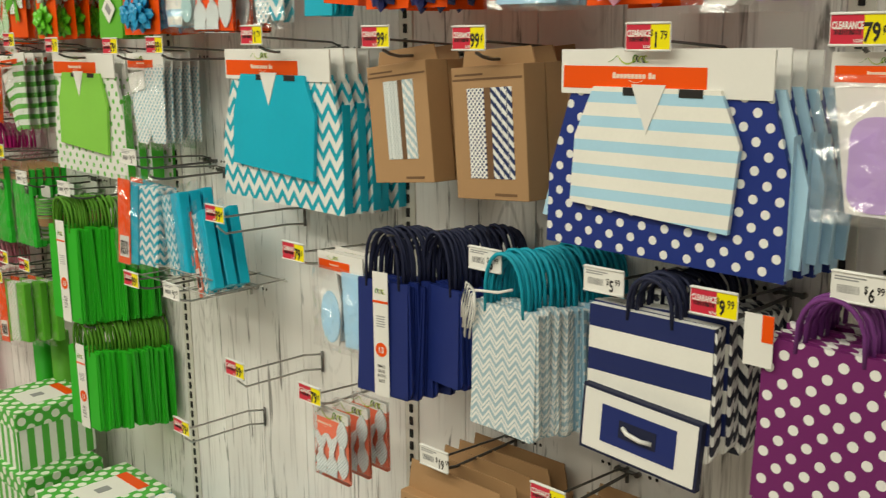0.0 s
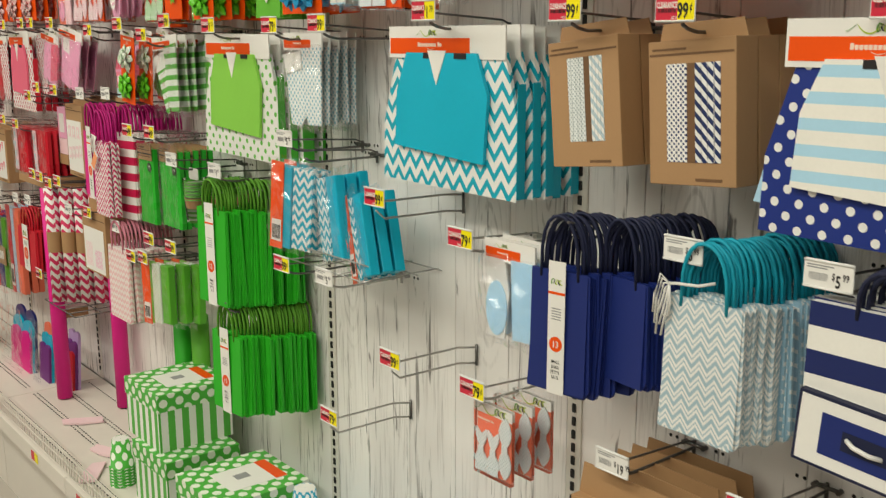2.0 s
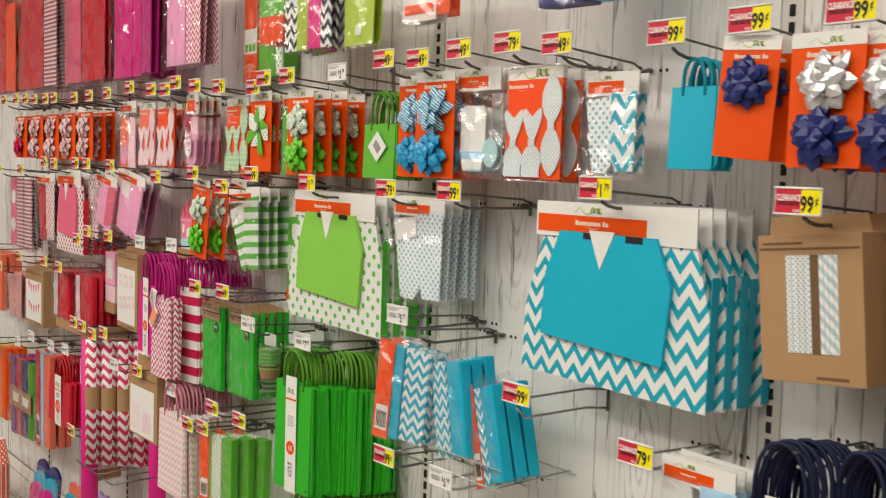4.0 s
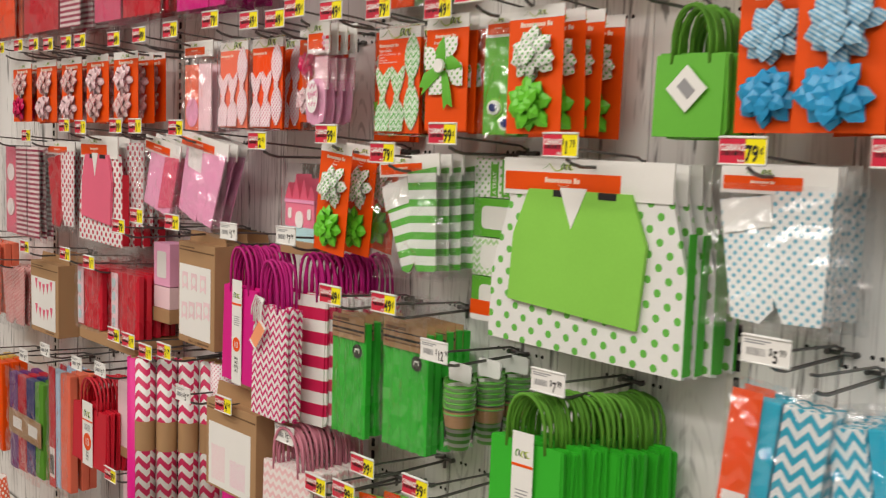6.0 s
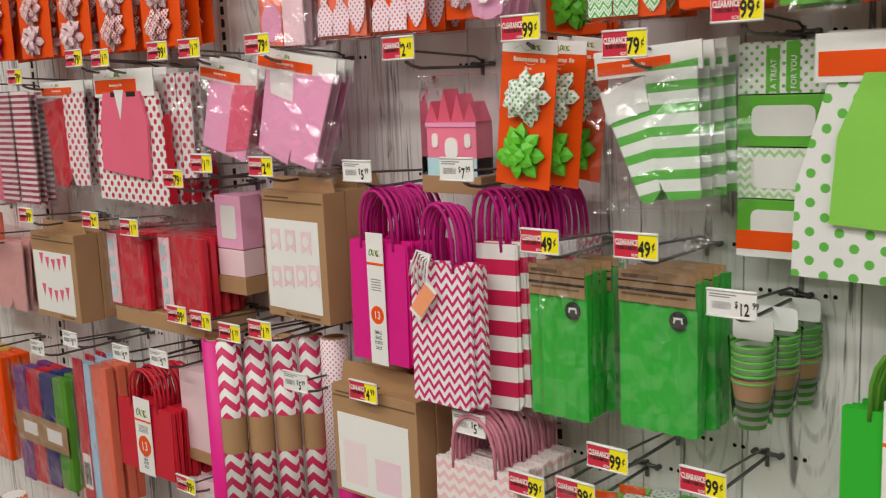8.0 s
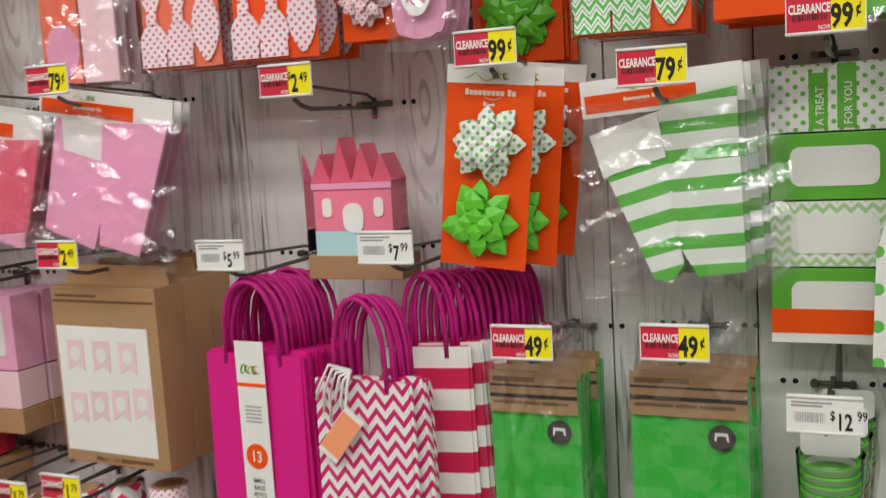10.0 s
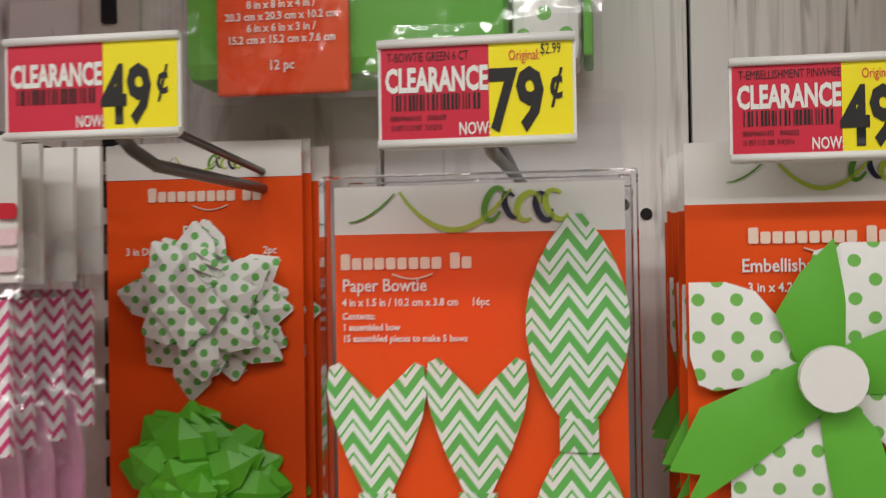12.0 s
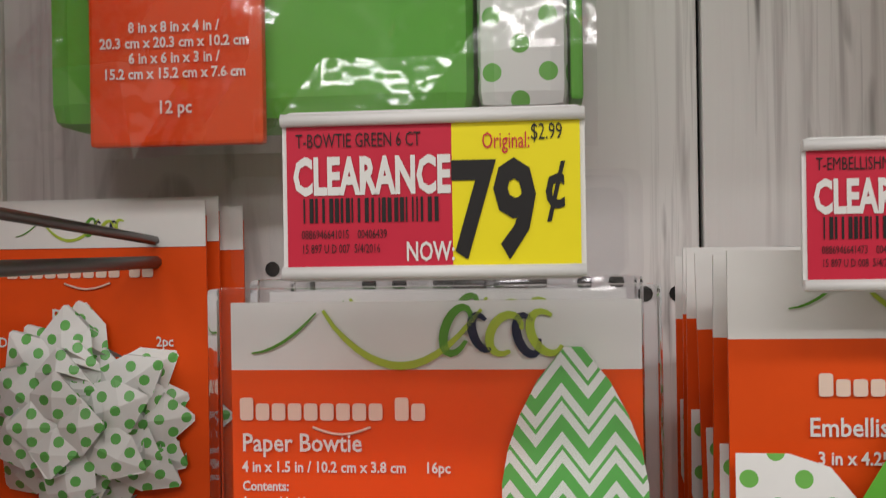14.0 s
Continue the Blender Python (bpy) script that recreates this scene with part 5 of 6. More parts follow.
# the pack above: green bags with orange band
tp = thing("gable_bag_pack", "green bags in glossy clear film with orange band", "bag pack", pose(-2.691, 1.214, 2.233) @ Matrix.Scale(1.55, 4))
part("green_body", block(-0.062, 0.041, 0.0, 0.03, -0.238, 0, 0.006), GREENC, tp)
part("dotted_body", block(0.042, 0.063, 0.002, 0.03, -0.236, 0, 0.004), DOT_GREEN_S, tp)
part("green_edge", block(0.0635, 0.0665, 0.004, 0.03, -0.234, 0, 0.001), GREENC, tp)
part("orange_band", block(-0.049, -0.007, -0.004, -0.0005, -0.243, 0.004, 0.001), ORANGE, tp, "orange paper band")
for k, s in enumerate(("8 in x 8 in x 4 in /", "20.3 cm x 20.3 cm x 10.2 cm", "6 in x 6 in x 3 in /", "15.2 cm x 15.2 cm x 7.6 cm", "", "12 pc")):
    if s:
        words(s, 0.0034 if k < 5 else 0.0042, WHITE, tp, -0.028, -0.0046, -0.2165 - 0.0036 * k - (0.001 if k == 5 else 0), 0.0001, 0.9, "CENTER")
bag_film(tp, 0.138, 0.246, 0.01, -0.007, 0.012)
hook(-2.680, 2.275, "$399")
treat_pack(-2.44, 2.07, 1.10, 0.105, 0.150, [([(0, 0), (1, 0), (1, 0.6), (0, 0.6)], GREENC), ([(0, 0.6), (1, 0.6), (1, 1), (0, 1)], ORANGE)], 3, label="green patterned pack with orange foot in clear film", head=0.0, cat="bag pack")
treat_pack(-2.285, 2.06, 1.10, 0.19, 0.165, [([(0, 0), (0.25, 0), (0.25, 1), (0, 1)], STRIPE_BK), ([(0.27, 0), (0.5, 0), (0.5, 1), (0.27, 1)], OLIVE), ([(0.52, 0), (0.78, 0), (0.78, 1), (0.52, 1)], MAGENTA), ([(0.8, 0), (1, 0), (1, 1), (0.8, 1)], STRIPE_BK)], 4, label="mixed dark, lime and magenta bags in clear film", head=0.0, cat="bag pack")
treat_pack(-2.095, 2.03, 1.10, 0.105, 0.140, [([(0, 0), (1, 0), (0.95, 1), (0.03, 1)], OLIVE), ([(0.4, 0.72), (0.6, 0.72), (0.6, 0.86), (0.4, 0.86)], WHITE)], 2, label="lime green pack in clear film", head=0.0, cat="bag pack")
treat_pack(-1.88, 2.06, 1.10, 0.14, 0.142, [([(0, 0), (0.7, 0), (0.7, 1), (0, 1)], WHITE), ([(0.05, 0.78), (0.65, 0.78), (0.65, 0.9), (0.05, 0.9)], ORANGE), ([(0.75, 0), (1, 0), (1, 0.95), (0.75, 0.95)], ORANGE)], 2, label="white carded pack with orange print", head=0.0, cat="carded pack")
for hx, hz in ((-2.44, 2.10), (-2.285, 2.09), (-2.095, 2.06), (-1.88, 2.09), (-1.50, 2.09)):
    hook(hx, hz)
dk = tissue_pack(-1.49, 2.07, 1.10, 0.20, 0.16, (NAVY, TURQ), label="dark blue bag pack in clear film", band=None, n=2)

# ---- goods: the pink section ----
treat_pack(-3.270, 1.608, 1.115, 0.215, 0.190, [([(0.15, 0.0), (0.45, 0.0), (0.55, 0.4), (0.45, 1.0), (0.08, 0.9)], PINK), ([(0.2, -0.02), (0.5, -0.05), (0.5, 0.3), (0.22, 0.25)], WHITE), ([(0.5, 0.0), (0.95, -0.05), (0.78, 0.98), (0.5, 0.95)], PINK)], 3, 0.03, tilt=9, label="pink folded treat boxes in a wrinkled clear bag", dx=-0.012)
treat_pack(-3.450, 1.598, 1.110, 0.180, 0.170, [([(0.2, 0.0), (0.95, -0.05), (0.8, 0.98), (0.1, 0.9)], PINK), ([(0.6, 0.0), (0.95, -0.05), (0.85, 0.8), (0.5, 0.9)], ROSE)], 4, 0.03, tilt=9, label="rose folded treat boxes in a clear bag", dx=-0.01)
hook(-3.308, 1.629, "79c")
hook(-3.500, 1.632, "$179")
hook(-2.985, 1.606, "$249")
castle = thing("castle_box", "pink castle shaped favour box in clear box on kraft base", "favour box", pose(-2.965, 1.150, 1.565))
part("castle_wall", block(-0.050, 0.050, 0.004, 0.045, -0.155, -0.070, 0.001), ROSE2, castle)
for cx, ct in ((-0.038, -0.040), (-0.012, -0.022), (0.015, -0.030), (0.040, -0.042)):
    part("turret", slab([(cx - 0.013, -0.072), (cx + 0.013, -0.072), (cx, ct)], 0.003, 0.04), ROSE, castle)
part("battlement", slab(rect(-0.051, 0.051, -0.080, -0.073), 0.002, 0.004), PINK, castle)
for cx in (-0.032, 0.034):
    part("window", slab(round_pts(cx - 0.006, cx + 0.006, -0.112, -0.090, 0.0055), 0.002, 0.004), WHITE, castle)
part("door", slab(round_pts(-0.012, 0.014, -0.130, -0.096, 0.012), 0.002, 0.004), WHITE, castle)
part("moat_panel", block(-0.050, 0.050, 0.0035, 0.0455, -0.156, -0.128), SKY, castle)
part("kraft_base", block(-0.060, 0.060, 0.0, 0.05, -0.183, -0.156, 0.001), KRAFT, castle)
cc = part("clear_box", block(-0.060, 0.062, 0.0, 0.05, -0.156, 0.0, 0.002), CRISP, castle, "clear plastic box")
cc.visible_shadow = False
hook(-3.086, 1.422, "$599", False)
hook(-2.882, 1.430, "$799", False)
paper_bags(-3.065, 1.308, 1.080, 0.130, 0.195, MAGENTA, MAGCORD, 8, 0.013, rz=-3, hl=0.095, hw=0.58, label="magenta paper bag with magenta cord handles", dx=0.001)
paper_bags(-2.914, 1.292, 1.052, 0.112, 0.215, CHEV_MAG, MAGCORD, 3, 0.012, rz=-2, hl=0.10, hw=0.55, band=False, label="white and magenta chevron paper bag with magenta cords", dx=0.004)
paper_bags(-2.862, 1.318, 1.105, 0.092, 0.250, STRIPE_RED, MAGCORD, 5, 0.014, rz=10, hl=0.09, hw=0.5, band=False, label="magenta striped paper bag with magenta cords", dx=0.008)
paper_bags(-2.822, 1.315, 1.185, 0.100, 0.240, CHEV_MAG, MAGCORD, 4, 0.014, rz=3, hl=0.09, hw=0.5, band=False, label="white and magenta chevron paper bag with magenta cords", dx=0.003)
gt = thing("swing_tag", "orange and white card tag tied to chevron bags", "tag", pose(-2.935, 1.040, 1.236, 0, 38, 0))
part("card", slab(rect(-0.013, 0.013, -0.03, 0.03), 0, 0.001), WHITE, gt)
part("orange_panel", slab(rect(-0.0125, 0.0125, -0.024, 0.024), -0.0006, 0), PEACH, gt)
tie2 = thing("tie_string", "white cotton string tied round bag handles", "string", pose(-2.930, 1.045, 1.305))
for k in range(6):
    part("strand", tube([(0.01, 0, 0), (-0.014 + k * 0.004, -0.004, 0.006 - k * 0.004), (-0.028 + k * 0.006, -0.003, -0.018 - k * 0.004), (-0.034 + k * 0.008, 0, -0.034 - (k % 3) * 0.012)], 0.0017, 5), WHITE, tie2)
ban = [((0.03, 0.90, 0.22, 0.93), WHITE, "white_print")]
bb = window_box(-3.312, 1.392, 1.120, 0.175, 0.250, 0.05, ban, 3, label="kraft banner box with a white printed front", rz=-3)
words('Makes 1 - 6 ft Banner', 0.0085, KRAFT_DARK, bb, -0.035, -0.0008, -0.245, 0.0001, 0.85)
for k in range(7):
    bx, bz = (-0.052 + 0.044 * k, -0.105) if k < 3 else (-0.055 + 0.036 * (k - 3), -0.175 + 0.004 * (k - 3))
    fl = thing("printed_pennant", "small pink printed pennant on banner box front", "print", pose(-3.312, 1.120, 1.392, 0, 0, -3) @ pose(bx, -0.0012, bz), "printed pennants")
    part("flag", slab([(-0.014, 0.018), (0.014, 0.018), (0.014, -0.022), (0, -0.014), (-0.014, -0.022)], -0.0004, 0), PALEPINK, fl)
    part("disc", slab(oval(0, 0, 0.009, 0.010, 14), -0.0008, -0.0004), WHITE, fl)
pb = thing("pink_candy_box", "pale pink printed box on a kraft base", "favour box", pose(-3.545, 1.160, 1.352), "candy boxes")
part("upper_box", block(-0.045, 0.035, 0, 0.05, -0.105, 0, 0.001), PINK, pb)
part("lower_box", block(-0.045, 0.035, 0, 0.05, -0.160, -0.107, 0.001), PALEPINK, pb)
part("blank_label", slab(round_pts(-0.028, 0.018, -0.085, -0.020, 0.006), -0.001, 0), WHITE, pb)
part("kraft_base", block(-0.048, 0.038, -0.002, 0.052, -0.195, -0.161, 0.001), KRAFT, pb)
stack(pb, 2, 0.056)
hook(-3.322, 1.423, "$249")
hook(-3.492, 1.425, "$179")
hook(-3.585, 1.394, "79c")
cover = table_cover(-3.660, 1.298, 1.115, 0.150, 0.190, REDFILM, 5, 0.024, printed=False, label="red plastic table covers in clear bag", dx=-0.004)
part("printed_side", slab(rect(-0.066, -0.030, -0.185, -0.034), -0.0022, -0.0008), PALEPINK, cover, "pale printed strip")
for k in range(4):
    part("grey_square", slab(rect(-0.060, -0.044, -0.172 + 0.034 * k, -0.150 + 0.034 * k), -0.0030, -0.0022), SKY, cover)
cover = table_cover(-3.83, 1.298, 1.10, 0.14, 0.190, REDFILM, 5, 0.024, printed=False, label="red plastic table covers in clear bag", dx=-0.004)
part("printed_side", slab(rect(-0.066, -0.030, -0.185, -0.034), -0.0022, -0.0008), PALEPINK, cover, "pale printed strip")
for k in range(4):
    part("grey_square", slab(rect(-0.060, -0.044, -0.172 + 0.034 * k, -0.150 + 0.034 * k), -0.0030, -0.0022), SKY, cover)
kb = thing("kraft_tray", "kraft tray under red table covers", "tray", pose(-3.72, 1.105, 1.07))
part("tray", block(-0.18, 0.14, 0, 0.13, 0, 0.036, 0.002), KRAFT, kb)
treat_pack(-3.672, 1.592, 1.150, 0.095, 0.210, [([(0, 0), (0.45, 0), (0.5, 1), (0, 1)], DOT_RED), ([(0.52, 0), (1, 0), (0.95, 1), (0.55, 1)], DOT_RED)], 2, label="white bags with red dots in clear film", head=0.0, cat="bag pack")
gable_pack(-3.815, 1.602, 1.120, 0.255, 0.270, DOT_RED, ROSE, 4, 0.03, name="red and dotted", edge=DEEPRED)
hook(-3.80, 1.628, "$179")
hook(-3.60, 1.632, "99c")
treat_pack(-4.08, 1.585, 1.130, 0.20, 0.235, shoe_panels(DEEPRED, DOT_RED), 4, label="red favour boxes in crinkled clear bag", cat="favour boxes")
hook(-3.90, 1.632, "79c")
treat_pack(-4.36, 1.570, 1.130, 0.28, 0.265, [([(0, 0), (0.3, 0), (0.3, 1), (0, 1)], ROSE), (oval(0.15, 0.3, 0.1, 0.1), WHITE), (oval(0.15, 0.7, 0.1, 0.1), WHITE), ([(0.34, 0), (0.62, 0), (0.62, 1), (0.34, 1)], STRIPE_TAG), ([(0.68, 0), (0.98, 0), (0.98, 1), (0.68, 1)], STRIPE_TAG)], 3, label="maroon striped paper bags in clear film", head=0.0, cat="bag pack")
hook(-4.16, 1.603, "79c")
hook(-4.42, 1.60, "79c")
window_box(-4.18, 1.258, 1.120, 0.20, 0.225, 0.06, ban, 3, label="kraft banner box with a white printed front")
for k in range(2):
    for q in range(5):
        fl = thing("printed_pennant", "small red printed pennant on banner box front", "print", pose(-4.235 + 0.027 * q, 1.1188, 1.19 - 0.075 * k - 0.012 * math.sin(math.pi * q / 4)), "printed pennants")
        part("flag", slab([(-0.009, 0), (0.009, 0), (0, -0.03)], -0.0004, 0), ROSE, fl)
treat_pack(-4.42, 1.20, 1.12, 0.20, 0.175, shoe_panels(STRIPE_GING, STRIPE_GING), 4, label="red gingham boxes in clear film", head=0.0)
hook(-4.18, 1.29, "99c")
hook(-4.42, 1.23, "99c")
hook(-3.900, 1.296, "$249")
hook(-3.753, 1.289, "$179")

# upper pink row
treat_pack(-2.838, 1.822, 1.100, 0.072, 0.185, [([(0.35, 0.05), (0.9, 0.05), (0.9, 0.5), (0.35, 0.5)], CHEV_MAG_S), ([(0.43 + 0.41 * math.copysign(abs(math.cos(a)) ** 0.55, math.cos(a)) + 0.012 * math.cos(9 * a), 0.67 + 0.31 * math.copysign(abs(math.sin(a)) ** 0.55, math.sin(a)) + 0.012 * math.sin(9 * a)) for a in [2 * math.pi * k / 44 for k in range(44)]], PINK)], 4, 0.02, label="pink favour tags and chevron bags in clear film", head=0.052, cat="favour bags")
ft = thing("printed_oval", "white oval print with pink script strokes", "print", pose(-2.842, 1.0905, 1.690))
part("oval", slab(oval(0, 0, 0.018, 0.030, 24), -0.0004, 0), WHITE, ft)
wd = words("Enjoy", 0.0165, MAGENTA, ft, 0.004, -0.0008, 0.0, 0.0001, 0.8, "CENTER")
wd.rotation_euler = (0, radians(-18), 0)
for k, s in enumerate((-0.016, 0.018)):
    part("script_stroke", tube([(-0.010 + 0.022 * q / 14, -0.0008, s + 0.0042 * math.sin(q * 0.95 + k) + 0.003 * q / 14) for q in range(15)], 0.0006, 4), MAGENTA, ft)
hook(-2.866, 1.849, "49c")
bow_card(-2.920, 1.815, 1.140, 0.065, 0.170, (MAGBOW, PINKBOW), 3, 0.03, r=0.027)
hook(-2.93, 1.834, "49c")
tie_pack(-3.02, 1.812, 1.110, 0.115, 0.180, DOT_PINK, 3, 0.045, label="pink dotted paper bowties on orange card in clear case")
hook(-3.02, 1.838, "49c")
tie_pack(-3.145, 1.812, 1.110, 0.115, 0.180, DOT_PINK, 3, 0.045, label="pink dotted paper bowties on red card in clear case", back=CORAL)
hook(-3.166, 1.850, "79c")
treat_pack(-3.30, 1.815, 1.115, 0.13, 0.19, [([(0.05, 0.1), (0.5, 0.1), (0.5, 1), (0.05, 1)], CORAL), (oval(0.3, 0.75, 0.2, 0.2), PINK), ([(0.55, 0.1), (0.95, 0.1), (0.95, 1), (0.55, 1)], PALEPINK)], 4, label="pink and white party cards in shiny clear film", head=0.03, cat="party cards")
hook(-3.335, 1.840, "79c")
bow_card(-3.66, 1.808, 1.12, 0.13, 0.165, (PINKBOW, DOTRBOW), 3, 0.035, r=0.036)
bow_card(-3.82, 1.808, 1.12, 0.13, 0.165, (PINKBOW, DOTRBOW), 3, 0.035, r=0.036)
bow_card(-3.98, 1.808, 1.12, 0.13, 0.165, (DOTRBOW, PINKBOW), 3, 0.035, r=0.036)
bow_card(-4.15, 1.808, 1.12, 0.14, 0.165, (DOTRBOW, PINKBOW), 3, 0.035, r=0.036)
bow_card(-4.33, 1.808, 1.12, 0.14, 0.165, (DOTRBOW, MAGBOW), 3, 0.035, r=0.036)
for hx, hz in ((-3.480, 1.838), (-3.61, 1.836), (-3.80, 1.843), (-3.885, 1.843), (-4.0, 1.845), (-4.10, 1.85), (-4.21, 1.853), (-4.35, 1.853)):
    hook(hx, hz, "49c")
# the row above the pink
treat_pack(-3.235, 2.20, 1.10, 0.27, 0.315, [([(0.0, 0), (0.5, 0), (0.5, 1), (0.0, 1)], MAGFILM), ([(0.53, 0), (0.75, 0), (0.75, 1), (0.53, 1)], MAGFILM), ([(0.78, 0), (1.0, 0), (1.0, 0.98), (0.78, 0.98)], MAGCORD)], 4, label="magenta paper bags in clear film", head=0.0, cat="bag pack")
treat_pack(-3.62, 2.22, 1.10, 0.36, 0.33, [([(0, 0), (0.4, 0), (0.42, 1), (0.02, 1)], ROSEFILM), ([(0.45, 0), (1, 0), (0.98, 1), (0.47, 1)], REDFILM)], 4, label="rose and red shredded packs in clear film", head=0.0, cat="bag pack")
treat_pack(-4.06, 2.25, 1.10, 0.40, 0.36, [([(0, 0), (0.6, 0), (0.6, 1), (0.0, 1)], REDFILM), ([(0.64, 0.1), (0.95, 0.1), (0.95, 1), (0.64, 1)], STRIPE_TAG)], 4, label="red patterned bag packs in clear film", head=0.0, cat="bag pack")
treat_pack(-4.50, 2.25, 1.10, 0.38, 0.36, [([(0, 0), (0.6, 0), (0.6, 1), (0.0, 1)], REDFILM), ([(0.64, 0.1), (0.95, 0.1), (0.95, 1), (0.64, 1)], ORANGE)], 3, label="red patterned bag packs in clear film", head=0.0, cat="bag pack")
treat_pack(-2.90, 2.16, 1.10, 0.20, 0.26, [([(0, 0), (0.55, 0), (0.55, 1), (0.0, 1)], PINK), ([(0.6, 0), (1, 0), (1, 1), (0.6, 1)], CHEV_MAG)], 3, label="pink and chevron bag packs in clear film", head=0.0, cat="bag pack")
for hx, hz in ((-3.235, 2.22), (-3.62, 2.24), (-4.06, 2.27), (-4.50, 2.27), (-2.90, 2.18)):
    hook(hx, hz)

# lower pink rows
roll(-3.520, 1.085, 0.335, 1.085, 0.026, MAGENTA, "tall magenta gift wrap roll standing on the deck", False)
roll(-3.300, 1.215, 0.335, 0.95, 0.026, MAGENTA, "tall magenta gift wrap roll standing on the deck", False)
for k in range(4):
    roll(-3.474 + 0.037 * k, 1.080 + 0.036 * k, 0.70, 1.092, 0.0235, CHEV_ROLL, "magenta chevron gift wrap roll in a kraft sleeve")
rack = thing("wire_rack", "wire rack ledge that holds gift wrap rolls", "wire rack", pose(-3.40, 0, 0.695))
for yy in (1.05, 1.14, 1.262):
    part("long_wire", tube([(-0.14, yy, 0), (0.16, yy, 0)], 0.002, 5), STEEL, rack)
for k in range(6):
    part("cross_wire", tube([(-0.14 + 0.06 * k, 1.05, 0), (-0.14 + 0.06 * k, WALL_Y, 0)], 0.002, 5), STEEL, rack)
for hx, hz, pr in ((-3.612, 1.126, "99c"), (-3.534, 1.124, "$179"), (-3.447, 1.112, "$179"), (-3.357, 1.129, "$179")):
    hook(hx, hz, pr)
hook(-3.269, 1.048, "$599", False)
roll(-3.272, 1.165, 0.86, 1.105, 0.026, DOT_PINK, "pale pink dotted gift wrap roll", False)
window_box(-3.095, 1.085, 1.080, 0.195, 0.22, 0.045, [((0.06, 0.9, 0.25, 0.97), WHITE, "white_print"), ((0.12, 0.4, 0.5, 0.9), PALEPINK, "pink_print"), ((0.5, 0.8, 0.6, 0.9), PINK, "rose_print")], 3, label="kraft box with a pink and white printed front", tab=0.03)
hook(-3.100, 1.060, "$499")
paper_bags(-2.870, 0.985, 1.065, 0.150, 0.215, CHEV_PINK, PINKCORD, 9, 0.016, band=False, hl=0.09, hw=0.55, label="pale pink chevron paper bag with pink cords", thick=0.013)
hook(-2.877, 1.049, "$599", False)
hook(-2.774, 0.978, "99c")
hook(-2.690, 0.988, "99c")
paper_bags(-3.785, 0.905, 1.080, 0.20, 0.150, DEEPRED, DEEPRED, 6, 0.016, hl=0.09, hw=0.5, label="red paper bag with red cord handles")
hook(-3.83, 1.016, "$599", False)
hook(-3.689, 1.025, "$599", False)
hook(-3.632, 0.769, "99c")
pk = thing("pink_candy_box", "pale pink printed box on a kraft base", "favour box", pose(-3.655, 1.12, 0.99), "candy boxes")
part("upper_box", block(-0.05, 0.05, 0, 0.08, -0.17, 0, 0.001), PALEPINK, pk)
part("kraft_base", block(-0.052, 0.052, -0.002, 0.082, -0.195, -0.17, 0.001), KRAFT, pk)
tissue_pack(-4.05, 0.955, 1.11, 0.135, 0.35, (LTBLUE, CORAL), label="pale blue and coral bag pack in clear film", band=DEEPRED, n=3, dy=0.03)
crayons = tissue_pack(-4.31, 0.89, 1.11, 0.25, 0.31, (PURPLE, DEEPRED, NAVY, CORDGREEN), label="assorted coloured crayon packs in clear film", band=None, n=3, dy=0.03)
part("kraft_band", slab(rect(-0.128, 0.126, -0.20, -0.125), -0.0022, -0.0006), KRAFT, crayons, "kraft paper band")
part("code_label", slab(rect(-0.09, -0.02, -0.178, -0.145), -0.0030, -0.0022), WHITE, crayons)
part("code_label", slab(rect(0.03, 0.10, -0.178, -0.145), -0.0030, -0.0022), WHITE, crayons)
tissue_pack(-4.58, 0.90, 1.11, 0.16, 0.30, (YELLOWFILM, ORANGE), label="yellow and orange bag pack in clear film", band=None, n=3, dy=0.03)
tissue_pack(-4.66, 1.27, 1.11, 0.20, 0.24, (ORANGE, CORAL), label="orange bag pack in clear film", band=None, n=3, dy=0.03)
hook(-4.58, 0.93, "$599", False)
hook(-4.66, 1.30, "99c")
hook(-4.197, 0.973, "$599", False)
hook(-4.039, 1.016, "$599", False)

# ---- goods standing on the deck ----
gift_box(-2.615, -2.395, 0.970, 1.185, DECK, 0.500, STRIPE_BOX, DOT_BOX, "green striped gift box with dotted lid on the shelf", False)
gift_box(-2.680, -2.462, 0.985, 1.205, 0.500, 0.662, STRIPE_BOX, DOT_BOX, "green striped gift box with dotted lid, stacked on another")
gift_box(-2.325, -2.085, 0.965, 1.215, DECK, 0.500, STRIPE_BOX, DOT_BOX, "green striped gift box with dotted lid on the shelf")
gift_box(-1.620, -1.330, 0.960, 1.225, DECK, 0.600, DOT_TURQ, DOT_TURQ, "turquoise dotted gift box with lid on the shelf")
for x, y, n in ((-2.055, 0.985, 6), (-2.010, 1.085, 6), (-1.975, 1.135, 14), (-1.925, 1.01, 3), (-1.905, 1.175, 8)):
    cup_stack(x, y, DECK + 0.0005, n, DOT_TURQ, 1.0, True, "turquoise dotted paper cups stacked upside down")
cup_stack(-2.715, 0.975, DECK + 0.0005, 7, DOT_BOX, 0.9, True, "green dotted paper cups stacked upside down")
tissue_pack(-1.80, 0.47, 1.06, 0.14, 0.12, (TURQ, CHEV_TURQ_S), 20, 2, 0.03, 30, label="turquoise party bags lying in clear film")
roll(-2.735, 1.19, DECK + 0.0005, 0.80, 0.026, BAGGREEN, "green gift wrap roll standing on the deck", False)
roll(-2.660, 1.21, DECK + 0.0005, 0.80, 0.026, GREENC, "green gift wrap roll standing on the deck", False)
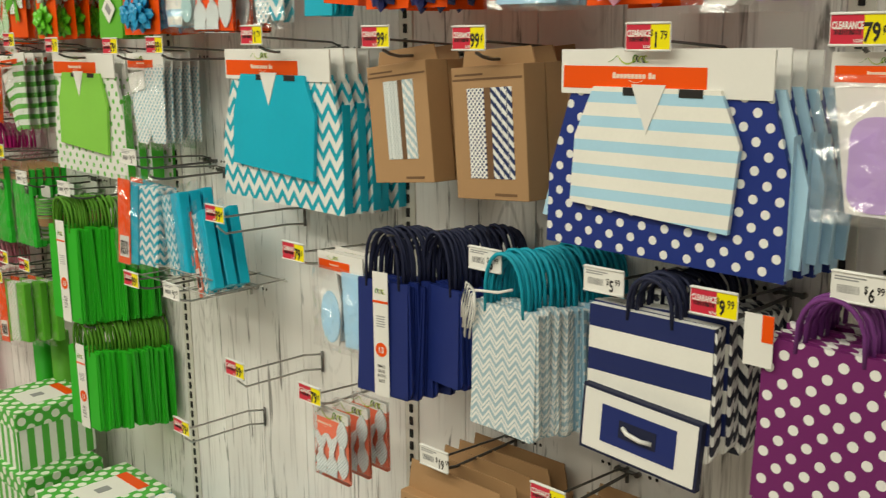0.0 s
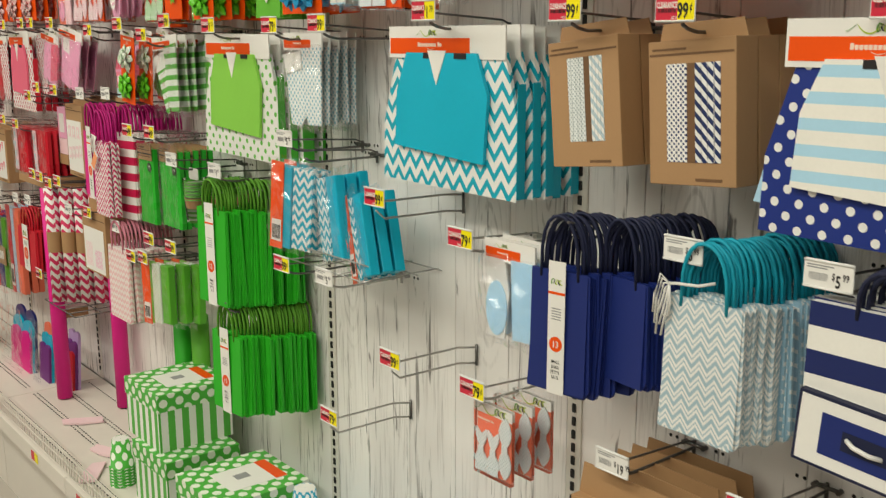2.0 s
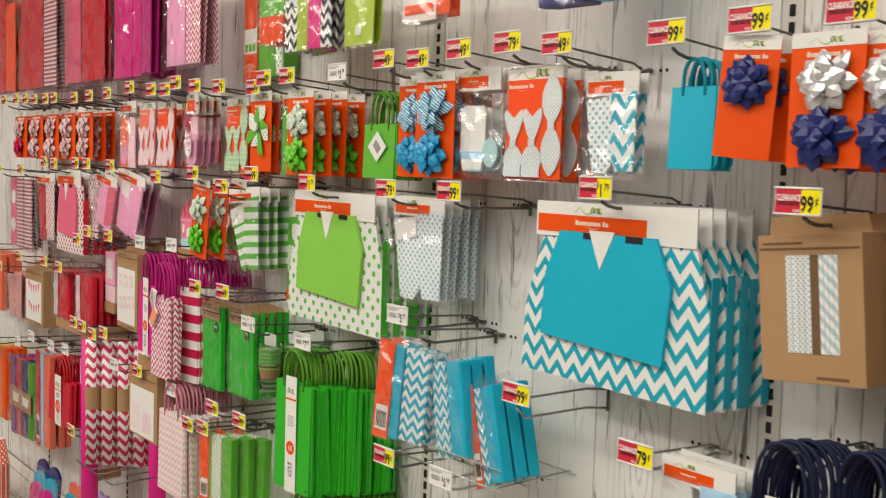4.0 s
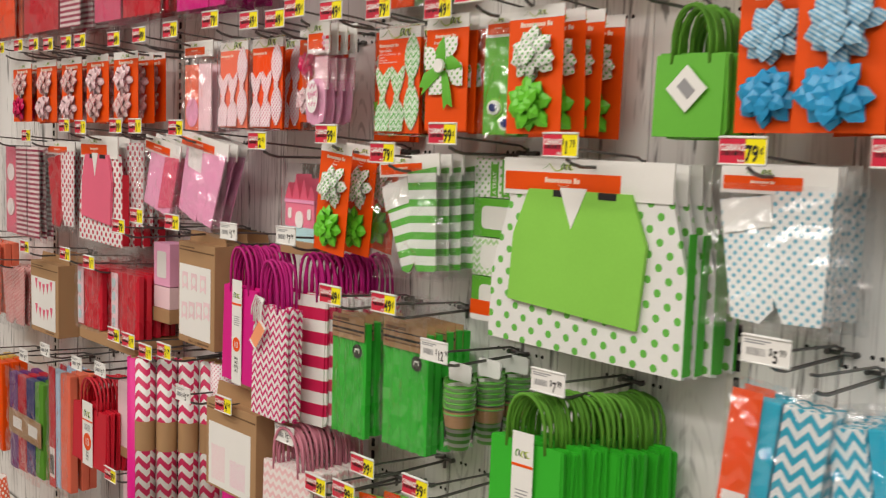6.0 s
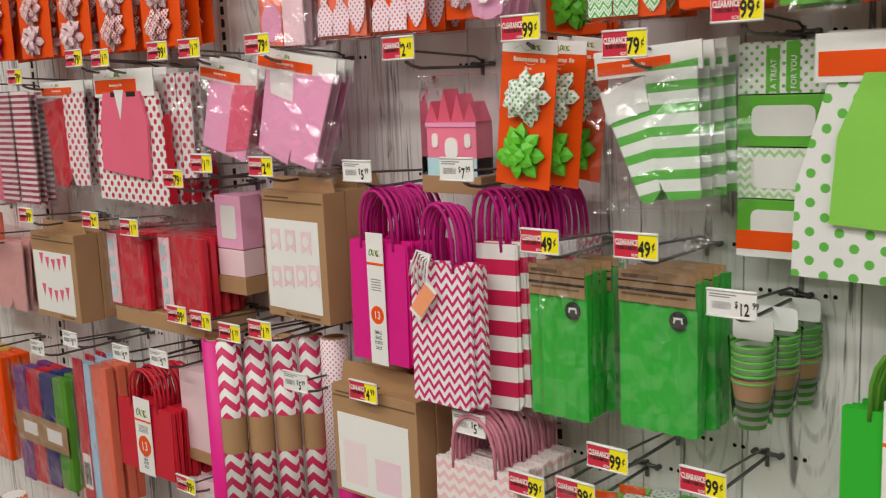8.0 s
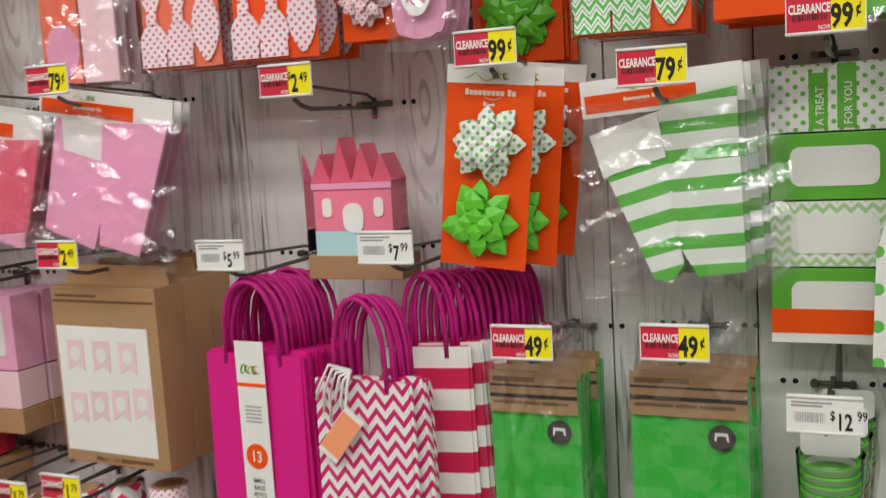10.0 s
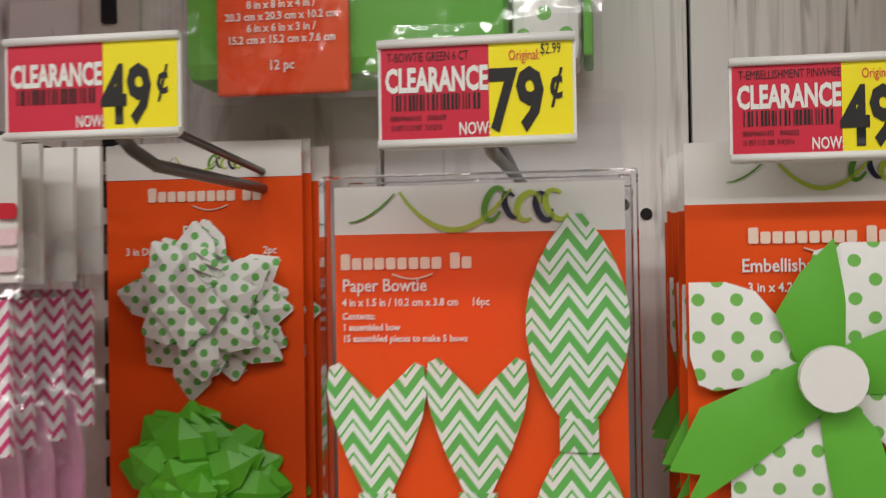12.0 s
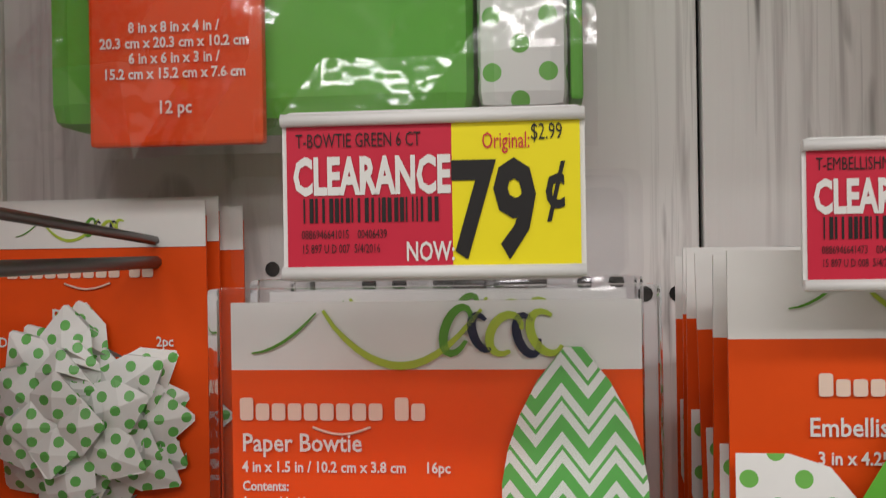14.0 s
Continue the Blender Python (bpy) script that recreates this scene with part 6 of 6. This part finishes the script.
for x, y, a in ((-2.95, 1.02, 20), (-2.83, 0.93, -35), (-3.25, 1.05, 60)):
    sl = thing("pink_packet", "flat pink paper packet lying on the deck", "packet", pose(x, y, DECK + 0.006, 90, 0, a), "loose packets")
    part("packet", slab([(-0.07, -0.02), (0.06, -0.025), (0.07, 0.02), (0.0, 0.028), (-0.06, 0.018)], -0.003, 0.003), PALEPINK, sl)
for x in (-3.55, -3.12, -2.72):
    tg = thing("rail_tag", "small red and yellow price tag on shelf rail", "price tag", pose(x, 0.850, DECK - 0.022), "rail tags")
    part("red_half", slab(rect(-0.03, 0.002, -0.015, 0.015), 0, 0.001), RED, tg)
    part("yellow_half", slab(rect(0.002, 0.03, -0.015, 0.015), 0, 0.001), YELLOW, tg)
DOT_CORAL = dots("coral_white_dots", (0.70, 0.12, 0.05), (0.80, 0.74, 0.68), 0.022, 0.2)


def scallop(w, z0, z1, lobes=2):
    """Outline with a row of round lobes along its top."""
    r = w / lobes / 2
    pts = [(-w / 2, z0), (w / 2, z0)]
    for k in range(lobes):
        cx = w / 2 - r - 2 * r * k
        pts += [(cx + r * math.cos(math.pi * q / 8), z1 - r * 0.6 + r * 0.6 * math.sin(math.pi * q / 8)) for q in range(9 if k == lobes - 1 else 8)]
    return pts


def scallop_pack(x, y, w, h, mats, label):
    """Layered paper pouches with scalloped tops standing in a clear bag on the deck."""
    ob = thing("pouch_pack", label, "party pouches", pose(x, y, DECK + 0.0005, -4, 0, 0), "pouch packs")
    for k, m in enumerate(mats):
        part("pouch", slab(scallop(w - 0.004 * k, 0.0, h * (1 - 0.17 * k)), 0.030 - 0.010 * k, 0.039 - 0.010 * k), m, ob)
    up = thing("clear_cover", "crinkled clear film bag over paper pouches", "film bag", pose(x, y - 0.004, DECK + h * 1.08, -4, 0, 0), "film bags")
    bag_film(up, w + 0.014, h * 1.06, 0.0, 0.0, 0.012)
    return ob


scallop_pack(-3.98, 1.06, 0.24, 0.235, (NAVYBOW, TURQ, MAGENTA), "magenta, turquoise and blue scalloped paper pouches")
scallop_pack(-3.76, 1.08, 0.115, 0.215, (CORAL, TURQ, PURPLE), "purple, turquoise and coral scalloped paper pouches")
scallop_pack(-3.62, 1.12, 0.10, 0.215, (LAVENDER, PURPLE, DEEPRED), "purple and red scalloped paper pouches")
low = thing("pink_candy_box", "pale pink printed box on a kraft base", "favour box", pose(-3.615, 1.12, 0.755), "candy boxes")
part("upper_box", block(-0.06, 0.06, 0, 0.08, -0.11, 0, 0.001), PALEPINK, low)
part("blank_label", slab(round_pts(-0.035, 0.035, -0.085, -0.025, 0.006), -0.001, 0), WHITE, low)
part("kraft_base", block(-0.062, 0.062, -0.002, 0.082, -0.145, -0.11, 0.001), KRAFT, low)
for x, y in ((-4.46, 1.00), (-4.33, 1.03)):
    cup_stack(x, y, DECK + 0.0005, 18, DOT_CORAL, 1.1, True, "coral dotted paper cups stacked upside down")

# peg holes in the boards around the hooks
pegs = bmesh.new()
for px_, pz_ in PEGS:
    for ox in (-0.0508, -0.0381, 0.0381, 0.0508):
        c = [pegs.verts.new((px_ + ox + 0.0032 * math.cos(a), WALL_Y - 0.0006, pz_ + 0.0032 * math.sin(a))) for a in [-2 * math.pi * k / 10 for k in range(10)]]
        pegs.faces.new(c)
tagged(part("peg_holes", pegs, HOLE, north), kind="stuff")
# small printed swatches on the favour bag header
for k, m in enumerate((PINK, DEEPRED, PINK, PALEPINK, DEEPRED, PALEPINK)):
    sw = thing("printed_swatch", "small pink printed shape on a white header card", "print", pose(-2.820 + 0.012 * (k % 2), 1.0985, 1.797 - 0.010 * (k // 2)), "printed swatches")
    part("shape", slab(round_pts(-0.0045, 0.0045, -0.003, 0.003, 0.0015, 2), -0.0004, 0), m, sw)
# printed gable outlines on the band of the upper pack
wt = part("printed_panel", slab(rect(-0.0485, -0.0075, -0.198, -0.158), -0.0044, -0.004), WHITE, tp, "white printed panel")
for k in range(3):
    part("drawn_box", slab(rect(-0.044 + 0.012 * k, -0.035 + 0.012 * k, -0.194, -0.182), -0.0048, -0.0044), GREENC, wt)
